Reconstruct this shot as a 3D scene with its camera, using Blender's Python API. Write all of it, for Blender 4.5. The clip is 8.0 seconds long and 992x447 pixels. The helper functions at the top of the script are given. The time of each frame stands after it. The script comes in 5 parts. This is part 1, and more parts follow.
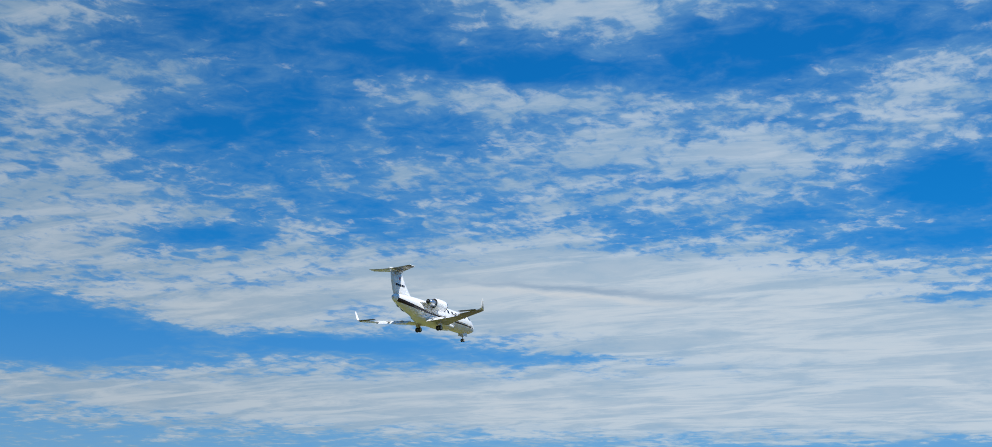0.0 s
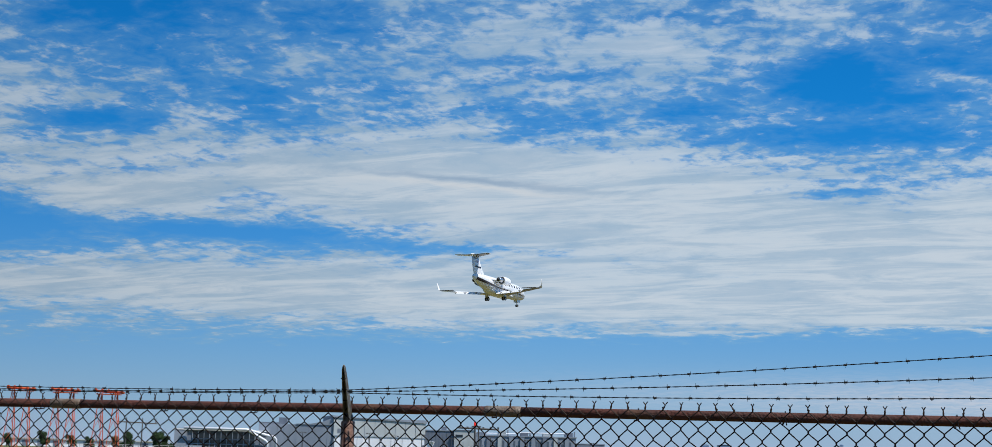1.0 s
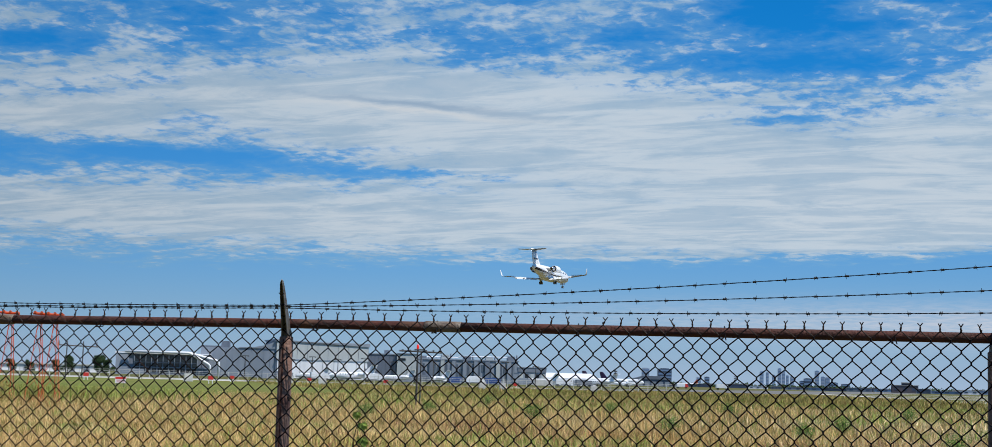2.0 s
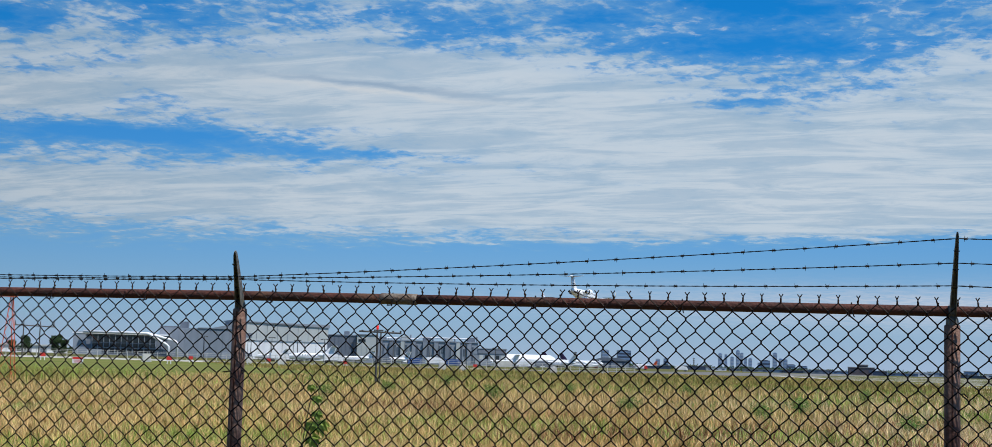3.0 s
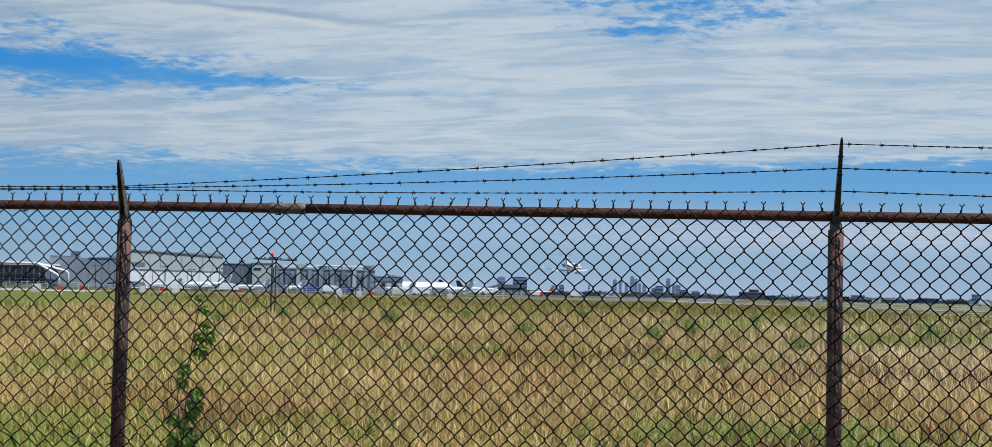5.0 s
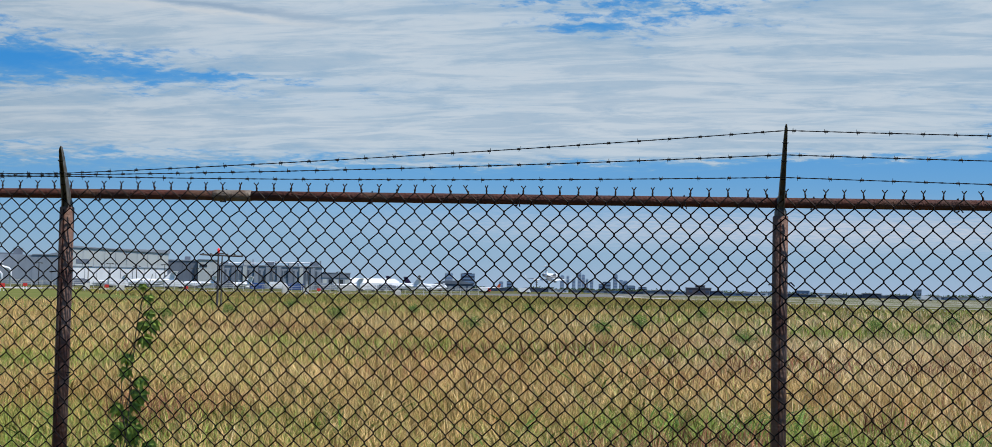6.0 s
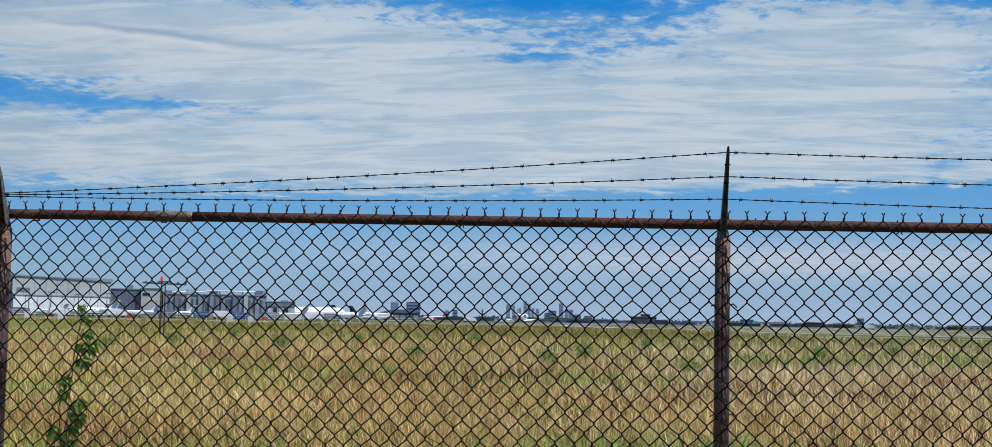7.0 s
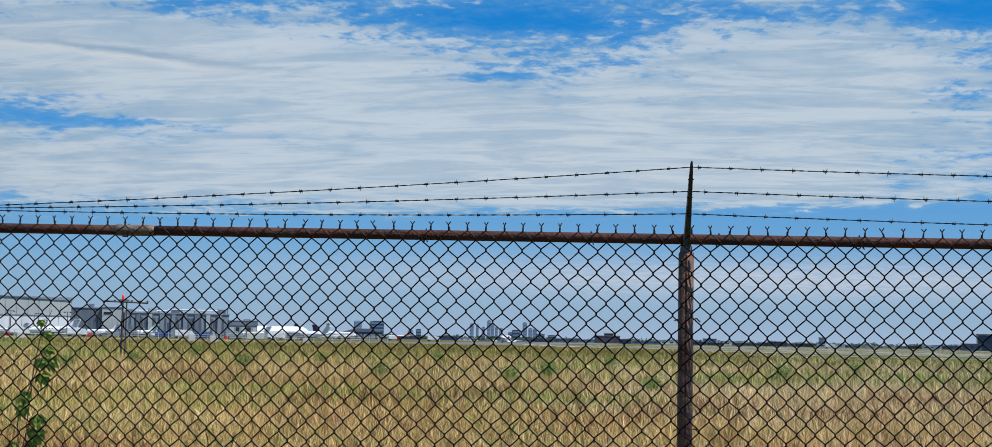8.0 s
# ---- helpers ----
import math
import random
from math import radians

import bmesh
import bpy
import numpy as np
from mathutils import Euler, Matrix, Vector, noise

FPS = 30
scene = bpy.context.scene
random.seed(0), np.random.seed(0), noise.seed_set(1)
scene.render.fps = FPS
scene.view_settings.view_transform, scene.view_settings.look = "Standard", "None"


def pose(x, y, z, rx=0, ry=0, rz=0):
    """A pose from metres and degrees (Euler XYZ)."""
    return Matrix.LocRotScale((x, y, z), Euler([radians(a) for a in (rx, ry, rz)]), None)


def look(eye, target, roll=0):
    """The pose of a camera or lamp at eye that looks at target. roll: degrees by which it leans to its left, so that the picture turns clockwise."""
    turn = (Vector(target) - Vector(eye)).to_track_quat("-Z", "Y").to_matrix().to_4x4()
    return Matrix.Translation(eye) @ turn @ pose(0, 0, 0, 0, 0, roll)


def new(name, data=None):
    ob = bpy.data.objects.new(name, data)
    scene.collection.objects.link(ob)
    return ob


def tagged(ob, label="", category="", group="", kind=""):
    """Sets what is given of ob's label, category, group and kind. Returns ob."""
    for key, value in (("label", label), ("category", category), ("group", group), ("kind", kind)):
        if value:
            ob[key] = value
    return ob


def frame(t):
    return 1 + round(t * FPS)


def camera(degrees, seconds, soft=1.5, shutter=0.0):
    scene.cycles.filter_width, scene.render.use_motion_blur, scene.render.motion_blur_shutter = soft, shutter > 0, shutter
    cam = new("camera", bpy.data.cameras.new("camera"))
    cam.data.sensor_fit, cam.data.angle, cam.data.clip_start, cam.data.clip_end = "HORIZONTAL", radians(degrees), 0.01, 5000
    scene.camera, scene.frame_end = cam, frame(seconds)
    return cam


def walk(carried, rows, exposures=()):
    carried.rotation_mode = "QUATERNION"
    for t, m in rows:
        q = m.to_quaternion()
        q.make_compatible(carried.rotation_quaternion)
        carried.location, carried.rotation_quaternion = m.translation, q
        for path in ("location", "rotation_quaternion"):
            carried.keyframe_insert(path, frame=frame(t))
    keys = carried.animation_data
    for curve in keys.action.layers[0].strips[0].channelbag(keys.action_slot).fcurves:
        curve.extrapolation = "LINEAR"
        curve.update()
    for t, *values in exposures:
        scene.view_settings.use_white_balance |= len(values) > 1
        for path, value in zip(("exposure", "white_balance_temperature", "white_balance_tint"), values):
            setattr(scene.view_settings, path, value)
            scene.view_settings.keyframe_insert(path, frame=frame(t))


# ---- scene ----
cam = camera(37.6, 8.0, soft=0.7)
PATH = [
    (0, (2.839, -6.247, 1.892), (2.064, -4.461, 2.35), 1.4),
    (0.5, (2.832, -6.201, 1.888), (2.146, -4.363, 2.277), 1.3),
    (1, (2.825, -6.155, 1.868), (2.178, -4.289, 2.182), 1.6),
    (1.5, (2.817, -6.117, 1.851), (2.203, -4.229, 2.098), 1.5),
    (1.7, (2.817, -6.104, 1.844), (2.2194, -4.2087, 2.0739), 1.53),
    (2.8, (2.815, -6.029, 1.804), (2.2835, -4.1113, 1.9990), 1.67),
    (3, (2.815, -6.016, 1.797), (2.292, -4.095, 1.987), 1.7),
    (3.5, (2.82, -5.994, 1.779), (2.33, -4.063, 1.956), 1.6),
    (4, (2.828, -5.985, 1.756), (2.362, -4.046, 1.902), 1.4),
    (4.5, (2.832, -5.979, 1.735), (2.412, -4.027, 1.85), 1.3),
    (4.7, (2.833, -5.977, 1.728), (2.4281, -4.0210, 1.8287), 1.27),
    (5.8, (2.836, -5.966, 1.686), (2.5088, -3.9951, 1.7773), 1.13),
    (6, (2.837, -5.964, 1.679), (2.524, -3.99, 1.77), 1.1),
    (6.5, (2.84, -5.959, 1.662), (2.56, -3.982, 1.763), 1.2),
    (7, (2.846, -5.952, 1.648), (2.606, -3.971, 1.78), 1.1),
    (7.5, (2.851, -5.947, 1.638), (2.626, -3.965, 1.784), 1.1),
    (8, (2.845, -5.943, 1.63), (2.654, -3.958, 1.789), 1.1),
]
walk(cam, [(t, look(eye, target, roll)) for t, eye, target, roll in PATH])

# ---- light ----
SUN_AZ, SUN_EL = 106.0, 60.0          # degrees clockwise from +y, and above the horizon


def sun_way():
    a, e = radians(SUN_AZ), radians(SUN_EL)
    return Vector((math.sin(a) * math.cos(e), math.cos(a) * math.cos(e), math.sin(e)))


sun = new("sun", bpy.data.lights.new("sun", "SUN"))
sun.data.energy, sun.data.angle, sun.data.color = 4.9, radians(0.5), (1.0, 0.96, 0.9)
sun.matrix_basis = look(sun_way() * 100, (0, 0, 0))

world = bpy.data.worlds.new("world")
scene.world = world
world.use_nodes = True
WT = world.node_tree
WT.nodes.clear()


def wn(kind, **props):
    n = WT.nodes.new(kind)
    for k, v in props.items():
        if k == "operation":
            n.operation = v
        elif k == "blend":
            n.blend_type = v
    return n


def wput(sock, v):
    if isinstance(v, (int, float)):
        sock.default_value = v
    elif isinstance(v, tuple):
        sock.default_value = v
    else:
        WT.links.new(v, sock)


def wm(op, a, b=0.0, c=None):
    n = wn("ShaderNodeMath", operation=op)
    wput(n.inputs[0], a)
    wput(n.inputs[1], b)
    if c is not None:
        wput(n.inputs[2], c)
    return n.outputs[0]


def wv(op, a, b):
    n = wn("ShaderNodeVectorMath", operation=op)
    wput(n.inputs[0], a)
    wput(n.inputs[1], b)
    return n.outputs[1] if op in ("DOT_PRODUCT", "LENGTH") else n.outputs[0]


def wstep(x, lo, hi):
    n = WT.nodes.new("ShaderNodeMapRange")
    n.interpolation_type = "SMOOTHSTEP"
    wput(n.inputs[0], x)
    n.inputs[1].default_value, n.inputs[2].default_value = lo, hi
    return n.outputs[0]


def wmix(f, a, b, blend="MIX"):
    n = WT.nodes.new("ShaderNodeMixRGB")
    n.blend_type = blend
    wput(n.inputs[0], f)
    wput(n.inputs[1], a)
    wput(n.inputs[2], b)
    return n.outputs[0]


def wnoise(vec, scale, detail, rough, distortion=0.0):
    n = WT.nodes.new("ShaderNodeTexNoise")
    wput(n.inputs["Vector"], vec)
    n.inputs["Scale"].default_value = scale
    n.inputs["Detail"].default_value = detail
    n.inputs["Roughness"].default_value = rough
    n.inputs["Distortion"].default_value = distortion
    return n.outputs[0]


# banks of cloud (positive) and gaps of blue (negative): azimuth, elevation, their radii in degrees, amount
BANKS = [
    (-46.5, 12.9, 5.0, 3.66, 0.3), (-46.7, 17.7, 5.0, 1.46, 0.2), (-27.3, 10.8, 14.0, 1.46, 0.42), (-39.9, 9.3, 4.0, 0.93, 0.42),
    (-19.6, 16.2, 7.5, 1.46, 0.3), (-24.8, 21.6, 5.0, 0.78, 0.42), (-29.0, 18.1, 4.2, 0.54, 0.24), (-11.3, 18.3, 3.2, 1.71, 0.28),
    (-18.5, 8.6, 12.5, 1.71, 0.35), (-27.0, 6.1, 28.0, 1.1, 0.58), (-27.0, 14.2, 7.0, 1.7, 0.12), (-7.2, 7.8, 8.2, 2.2, 0.4), (3.2, 9.0, 7.5, 3.17, 0.36),
    (-21.9, 11.0, 8.2, 1.95, 0.2), (-47.9, 20.2, 4.2, 0.61, 0.22), (1.5, 11.3, 6.0, 1.5, 0.25),
]
GAPS = [
    (-39.6, 16.6, 4.2, 1.22, 0.27), (-35.2, 20.0, 6.5, 1.1, 0.23), (-17.5, 20.0, 4.8, 0.98, 0.38), (-10.8, 14.7, 2.0, 1.22, 0.45),
    (-40.7, 12.2, 1.9, 0.39, 0.36), (-46.0, 8.1, 4.2, 1.02, 0.75), (-34.6, 8.3, 5.0, 0.37, 0.5), (-26.3, 8.0, 2.8, 0.22, 0.3),
    (-9.4, 12.45, 3.2, 0.42, 0.4), (-10.6, 10.3, 2.2, 0.34, 0.2), (7.7, 12.6, 2.2, 0.5, 0.4), (-31.2, 13.5, 2.5, 0.61, 0.12),
    (-22.7, 12.7, 2.2, 0.54, 0.2), (-27.2, 19.2, 5.0, 0.49, 0.25),
]

texco = WT.nodes.new("ShaderNodeTexCoord").outputs["Generated"]
sep = WT.nodes.new("ShaderNodeSeparateXYZ")
WT.links.new(texco, sep.inputs[0])
DX, DY, DZ = sep.outputs
AZ = wm("MULTIPLY_ADD", wm("ARCTAN2", DX, DY), 57.87, -5.25)     # bearings of the sky, as those of the far buildings
EL = wm("MULTIPLY", wm("ARCSINE", DZ), 57.29578)
comb = WT.nodes.new("ShaderNodeCombineXYZ")
WT.links.new(AZ, comb.inputs[0])
WT.links.new(EL, comb.inputs[1])
AE = comb.outputs[0]
cover = 0.0
for sign, patches in ((1, BANKS), (-1, GAPS)):
    for a, e, ra, re, amount in patches:
        d = wv("MULTIPLY", wv("SUBTRACT", AE, (a, e, 0)), (1 / ra, 1 / re, 0))
        g = wm("EXPONENT", wm("MULTIPLY", wv("DOT_PRODUCT", d, d), -1.0))
        cover = wm("MULTIPLY_ADD", g, sign * amount, cover)
# the layer overhead, seen in perspective
lift = wm("MAXIMUM", wm("ADD", DZ, 0.11), 0.03)
flat = WT.nodes.new("ShaderNodeCombineXYZ")
wput(flat.inputs[0], wm("DIVIDE", DX, lift))
wput(flat.inputs[1], wm("DIVIDE", DY, lift))
LAYER = flat.outputs[0]
big = wnoise(LAYER, 1.1, 3, 0.5)
puff = wnoise(wv("ADD", LAYER, (7.3, 2.1, 0)), 6.0, 10, 0.61, 0.3)
ripple = wnoise(wv("MULTIPLY", wv("ADD", LAYER, (1.7, 4.4, 3)), (1.0, 1.15, 1.0)), 15.0, 8, 0.62, 0.5)
fleck = wnoise(wv("MULTIPLY", wv("ADD", LAYER, (2.2, 8.4, 1)), (1.3, 1.0, 1.0)), 21.0, 6, 0.58, 0.4)
dens = wm("ADD", wm("MULTIPLY", wm("SUBTRACT", big, 0.5), 0.2), wm("MULTIPLY", wm("SUBTRACT", puff, 0.5), 1.0))
dens = wm("ADD", dens, wm("MULTIPLY", wm("SUBTRACT", ripple, 0.5), 0.7))
dens = wm("ADD", wm("ADD", dens, cover), 0.035)
rim = wm("SUBTRACT", EL, wm("MULTIPLY", wm("ADD", AZ, 30.0), 0.034))
rim = wm("ADD", rim, wm("MULTIPLY", wm("SUBTRACT", puff, 0.5), 1.1))
edge = wstep(rim, 3.85, 4.5)                # the layer's far rim, clear air below it
dens = wm("SUBTRACT", dens, wm("MULTIPLY", wm("SUBTRACT", 1.0, edge), 0.55))
bank = wm("ADD", wm("ADD", cover, wm("MULTIPLY", wm("SUBTRACT", big, 0.5), 0.35)), wm("MULTIPLY", wm("SUBTRACT", puff, 0.5), 0.4))
bank = wm("MULTIPLY", wm("MULTIPLY", wstep(bank, 0.12, 0.46), 0.86), wm("MULTIPLY", edge, wm("SUBTRACT", 1.0, wstep(EL, 11.0, 15.0))))
veil = wm("MAXIMUM", wm("MULTIPLY", wstep(dens, -0.26, 0.5), 0.66), bank)
heap = wm("MULTIPLY", wstep(wm("ADD", dens, wm("MULTIPLY", wm("SUBTRACT", fleck, 0.5), wm("MULTIPLY_ADD", wstep(EL, 6.0, 12.0), 0.65, 0.3))), 0.06, 0.36), wm("MULTIPLY_ADD", wstep(EL, 10.0, 16.0), -0.2, 0.82))
thick = wstep(dens, 0.10, 0.75)
lumps = wstep(wnoise(wv("MULTIPLY", wv("ADD", LAYER, (3.1, 9.2, 0)), (0.8, 2.4, 1.0)), 3.4, 10, 0.66, 0.6), 0.39, 0.61)
cloud = wmix(lumps, (3.0, 4.35, 5.75, 1), (5.05, 5.95, 6.8, 1))
cloud = wmix(wm("MULTIPLY", thick, 0.30), cloud, (6.2, 6.65, 7.1, 1))
side = wm("MULTIPLY_ADD", wstep(AZ, -50.0, -18.0), 0.19, 0.84)      # the layer is brighter towards the sun's side
cloud = wmix(1.0, cloud, side, "MULTIPLY")
sky = WT.nodes.new("ShaderNodeTexSky")
sky.sky_type = "NISHITA"
sky.sun_disc = False
sky.sun_elevation, sky.sun_rotation = radians(SUN_EL), radians(SUN_AZ)
sky.air_density, sky.dust_density, sky.ozone_density = 1.0, 0.4, 2.0
tint = wmix(wstep(EL, -1.0, 15.0), (0.3, 0.58, 1.02, 1), (0.03, 0.63, 1.2, 1))
blue = wmix(1.0, sky.outputs[0], tint, "MULTIPLY")
back = WT.nodes.new("ShaderNodeBackground")
back.inputs["Strength"].default_value = 0.1
low_air = wm("MULTIPLY", wm("EXPONENT", wm("MULTIPLY", wm("MAXIMUM", EL, 0.0), -0.4)), 0.72)
blue = wmix(low_air, wmix(1.0, blue, side, "MULTIPLY"), wmix(wstep(AZ, -45.0, 5.0), (4.05, 5.05, 6.9, 1), (4.35, 5.5, 7.6, 1)))
# a low pale band over the far side of the airfield
veil_d = wv("MULTIPLY", wv("SUBTRACT", AE, (0.0, 2.5, 0)), (1 / 17, 1 / 0.75, 0))
band = wm("EXPONENT", wm("MULTIPLY", wv("DOT_PRODUCT", veil_d, veil_d), -1.0))
band = wm("MULTIPLY", band, wm("ADD", 0.38, wm("MULTIPLY", wstep(ripple, 0.35, 0.65), 0.4)))
blue = wmix(band, blue, (6.1, 6.3, 7.0, 1))
thin = wmix(wm("MAXIMUM", thick, wm("MULTIPLY", bank, 0.85)), (2.3, 4.3, 6.1, 1), wmix(lumps, (3.95, 5.0, 6.15, 1), (4.85, 5.6, 6.5, 1)))
thin = wmix(1.0, thin, side, "MULTIPLY")
sky_all = wmix(heap, wmix(veil, blue, thin), cloud)
# a long thin roll in the layer: a grey edge with a bright one below
off = wm("ADD", wm("SUBTRACT", EL, wm("MULTIPLY_ADD", AZ, -0.065, 9.02)), wm("MULTIPLY", wm("SUBTRACT", puff, 0.5), 0.7))
along_roll = wm("MULTIPLY", wm("ADD", AZ, 25.6), 1 / 4.6)
along_roll = wm("EXPONENT", wm("MULTIPLY", wm("MULTIPLY", along_roll, along_roll), -1.0))


def roll_edge(shift, width, amount):
    q = wm("MULTIPLY", wm("ADD", off, shift), 1 / width)
    return wm("MULTIPLY", wm("MULTIPLY", wm("EXPONENT", wm("MULTIPLY", wm("MULTIPLY", q, q), -1.0)), along_roll), amount)


sky_all = wmix(roll_edge(0.0, 0.13, 0.85), sky_all, (2.7, 3.8, 5.2, 1))
sky_all = wmix(roll_edge(0.24, 0.1, 0.65), sky_all, (6.2, 6.5, 6.8, 1))
WT.links.new(sky_all, back.inputs["Color"])
WT.links.new(back.outputs[0], WT.nodes.new("ShaderNodeOutputWorld").inputs[0])


# ---- materials ----
def paint(name, c1, c2=None, scale=3.0, rough=0.6, metal=0.0, bump=0.0, fine=30.0, spread=(0.35, 0.65), wear=None, wear_at=0.62,
          island=0.0, random_ob=0.0, stretch=(1, 1, 1), glow=0.0, shine=0.5):
    """Two scales of variation between c1 and c2; wear: a third colour in patches."""
    m = bpy.data.materials.new(name)
    m.use_nodes = True
    nt = m.node_tree
    b = nt.nodes["Principled BSDF"]
    c2 = c2 or tuple(v * 0.82 for v in c1)
    co = nt.nodes.new("ShaderNodeTexCoord").outputs["Object"]
    mp = nt.nodes.new("ShaderNodeMapping")
    mp.inputs["Scale"].default_value = stretch
    nt.links.new(co, mp.inputs[0])

    def noise_at(s, detail):
        n = nt.nodes.new("ShaderNodeTexNoise")
        n.inputs["Scale"].default_value, n.inputs["Detail"].default_value = s, detail
        nt.links.new(mp.outputs[0], n.inputs["Vector"])
        return n.outputs[0]

    def ranged(x, lo, hi):
        r = nt.nodes.new("ShaderNodeMapRange")
        nt.links.new(x, r.inputs[0])
        r.inputs[1].default_value, r.inputs[2].default_value = lo, hi
        return r.outputs[0]

    def mixed(f, a, c):
        n = nt.nodes.new("ShaderNodeMixRGB")
        for s, v in zip(n.inputs, (f, a, c)):
            if isinstance(v, tuple):
                s.default_value = (*v, 1)
            elif isinstance(v, float):
                s.default_value = v
            else:
                nt.links.new(v, s)
        return n.outputs[0]

    coarse, grain = noise_at(scale, 4), noise_at(fine, 5)
    add = nt.nodes.new("ShaderNodeMath")
    add.operation = "MULTIPLY_ADD"
    nt.links.new(grain, add.inputs[0])
    add.inputs[1].default_value = 0.4
    sub = nt.nodes.new("ShaderNodeMath")
    sub.operation = "SUBTRACT"
    nt.links.new(coarse, sub.inputs[0])
    sub.inputs[1].default_value = 0.2
    nt.links.new(sub.outputs[0], add.inputs[2])
    f = ranged(add.outputs[0], *spread)
    col = mixed(f, c1, c2)
    if wear:
        col = mixed(ranged(noise_at(scale * 0.7, 6), wear_at, wear_at + 0.08), col, wear)
    if island or random_ob:
        src = nt.nodes.new("ShaderNodeNewGeometry").outputs["Random Per Island"] if island else nt.nodes.new("ShaderNodeObjectInfo").outputs["Random"]
        hv = nt.nodes.new("ShaderNodeHueSaturation")
        amt = island or random_ob
        r = nt.nodes.new("ShaderNodeMapRange")
        nt.links.new(src, r.inputs[0])
        r.inputs[3].default_value, r.inputs[4].default_value = 1 - amt, 1 + amt
        nt.links.new(r.outputs[0], hv.inputs["Value"])
        nt.links.new(col, hv.inputs["Color"])
        col = hv.outputs[0]
    nt.links.new(col, b.inputs["Base Color"])
    b.inputs["Roughness"].default_value, b.inputs["Metallic"].default_value = rough, metal
    b.inputs["Specular IOR Level"].default_value = shine
    if bump:
        bp = nt.nodes.new("ShaderNodeBump")
        bp.inputs["Strength"].default_value, bp.inputs["Distance"].default_value = bump, 0.02
        nt.links.new(grain, bp.inputs["Height"])
        nt.links.new(bp.outputs[0], b.inputs["Normal"])
    if glow:
        b.inputs["Emission Color"].default_value = (*c1, 1)
        b.inputs["Emission Strength"].default_value = glow
    return m


RUST = paint("rusty_pipe", (0.0978, 0.0242, 0.0126), (0.0483, 0.0138, 0.008), 6, 0.8, 0.0, 0.5, 90, wear=(0.1, 0.042, 0.022), wear_at=0.64)
PRIMER = paint("worn_galvanised", (0.24, 0.2, 0.16), (0.13, 0.075, 0.045), 14, 0.6, 0.2, 0.4, 90)
POST = paint("post_steel", (0.23, 0.13, 0.095), (0.16, 0.083, 0.058), 5, 0.65, 0.15, 0.4, 80, wear=(0.1, 0.038, 0.026), wear_at=0.48)
ARM = paint("galvanised_arm", (0.204, 0.198, 0.186), (0.102, 0.093, 0.084), 20, 0.55, 0.1, 0.3, 120, wear=(0.1, 0.06, 0.04), wear_at=0.6)
WIRE = paint("weathered_wire", (0.011, 0.0085, 0.009), (0.007, 0.0058, 0.0065), 8, 0.7, 0.0, 0.0, 60, wear=(0.026, 0.012, 0.008), wear_at=0.62, shine=0.05)
# rusty wire made lighter than the mesh: sunlight on the ends as colour
TWIST = paint("lit_rusty_wire_ends", (0.034, 0.02, 0.014), (0.016, 0.010, 0.008), 9, 0.7, 0.0, 0.0, 60, shine=0.2)
BARB = paint("barbed_wire_steel", (0.016, 0.015, 0.016), (0.010, 0.009, 0.010), 9, 0.6, 0.1)
SOIL = paint("field_ground", (0.17, 0.12, 0.045), (0.09, 0.09, 0.025), 0.06, 0.95, 0, 0.3, 1.6, (0.3, 0.7), wear=(0.26, 0.2, 0.1), wear_at=0.6, shine=0.0)
MOWN = paint("mown_grass", (0.0864, 0.1008, 0.0396), (0.144, 0.1296, 0.0648), 0.03, 0.95, 0, 0.3, 0.8, (0.3, 0.7), shine=0.0)
MOWNGREEN = paint("fresh_mown_grass", (0.1105, 0.1487, 0.0357), (0.187, 0.17, 0.068), 0.03, 0.95, 0, 0.3, 0.8, (0.3, 0.7), shine=0.0)
ASPHALT = paint("grey_runway_asphalt", (0.2, 0.2, 0.195), (0.14, 0.14, 0.135), 0.02, 0.85, 0, 0, 0.3, shine=0.0)
TARMAC = paint("taxiway_concrete", (0.52, 0.51, 0.48), (0.42, 0.41, 0.39), 0.04, 0.85, 0, 0, 0.6, shine=0.0)
DRY = paint("dry_grass_blades", (0.69, 0.5, 0.22), (0.54, 0.32, 0.115), 0.3, 0.8, 0, 0, 2.6, (0.36, 0.64), island=0.42, shine=0.08)
PALE = paint("pale_grass_blades", (0.85, 0.6696, 0.378), (0.6696, 0.486, 0.2484), 0.3, 0.8, 0, 0, 2.6, (0.36, 0.64), island=0.36, shine=0.08)
GREEN = paint("green_grass_blades", (0.207, 0.3335, 0.0517), (0.391, 0.414, 0.1035), 0.3, 0.75, 0, 0, 2.0, (0.3, 0.7), island=0.4, shine=0.08)
OLIVE = paint("olive_wild_grass", (0.375, 0.2625, 0.0875), (0.2125, 0.2125, 0.0562), 0.05, 0.8, 0, 0, 0.6, (0.35, 0.65), island=0.4, shine=0.08)
WEED = paint("broad_weed_leaves", (0.12, 0.2, 0.04), (0.075, 0.13, 0.028), 2.0, 0.6, 0, 0, 9.0, island=0.35, shine=0.08)
DOCK = paint("reddish_seed_stalks", (0.39, 0.18, 0.0975), (0.225, 0.0975, 0.0525), 1.5, 0.85, 0, 0, 9.0, island=0.4, shine=0.08)
VINE = paint("vine_leaves", (0.28, 0.36, 0.06), (0.17, 0.24, 0.04), 9, 0.6, 0, 0.2, 60, island=0.35, shine=0.15)
STEM = paint("vine_stem", (0.1, 0.09, 0.04), (0.06, 0.05, 0.025), 20, 0.7)
JET = paint("white_aircraft_paint", (0.82, 0.83, 0.84), (0.76, 0.77, 0.78), 0.4, 0.22, 0, 0, 2.0)
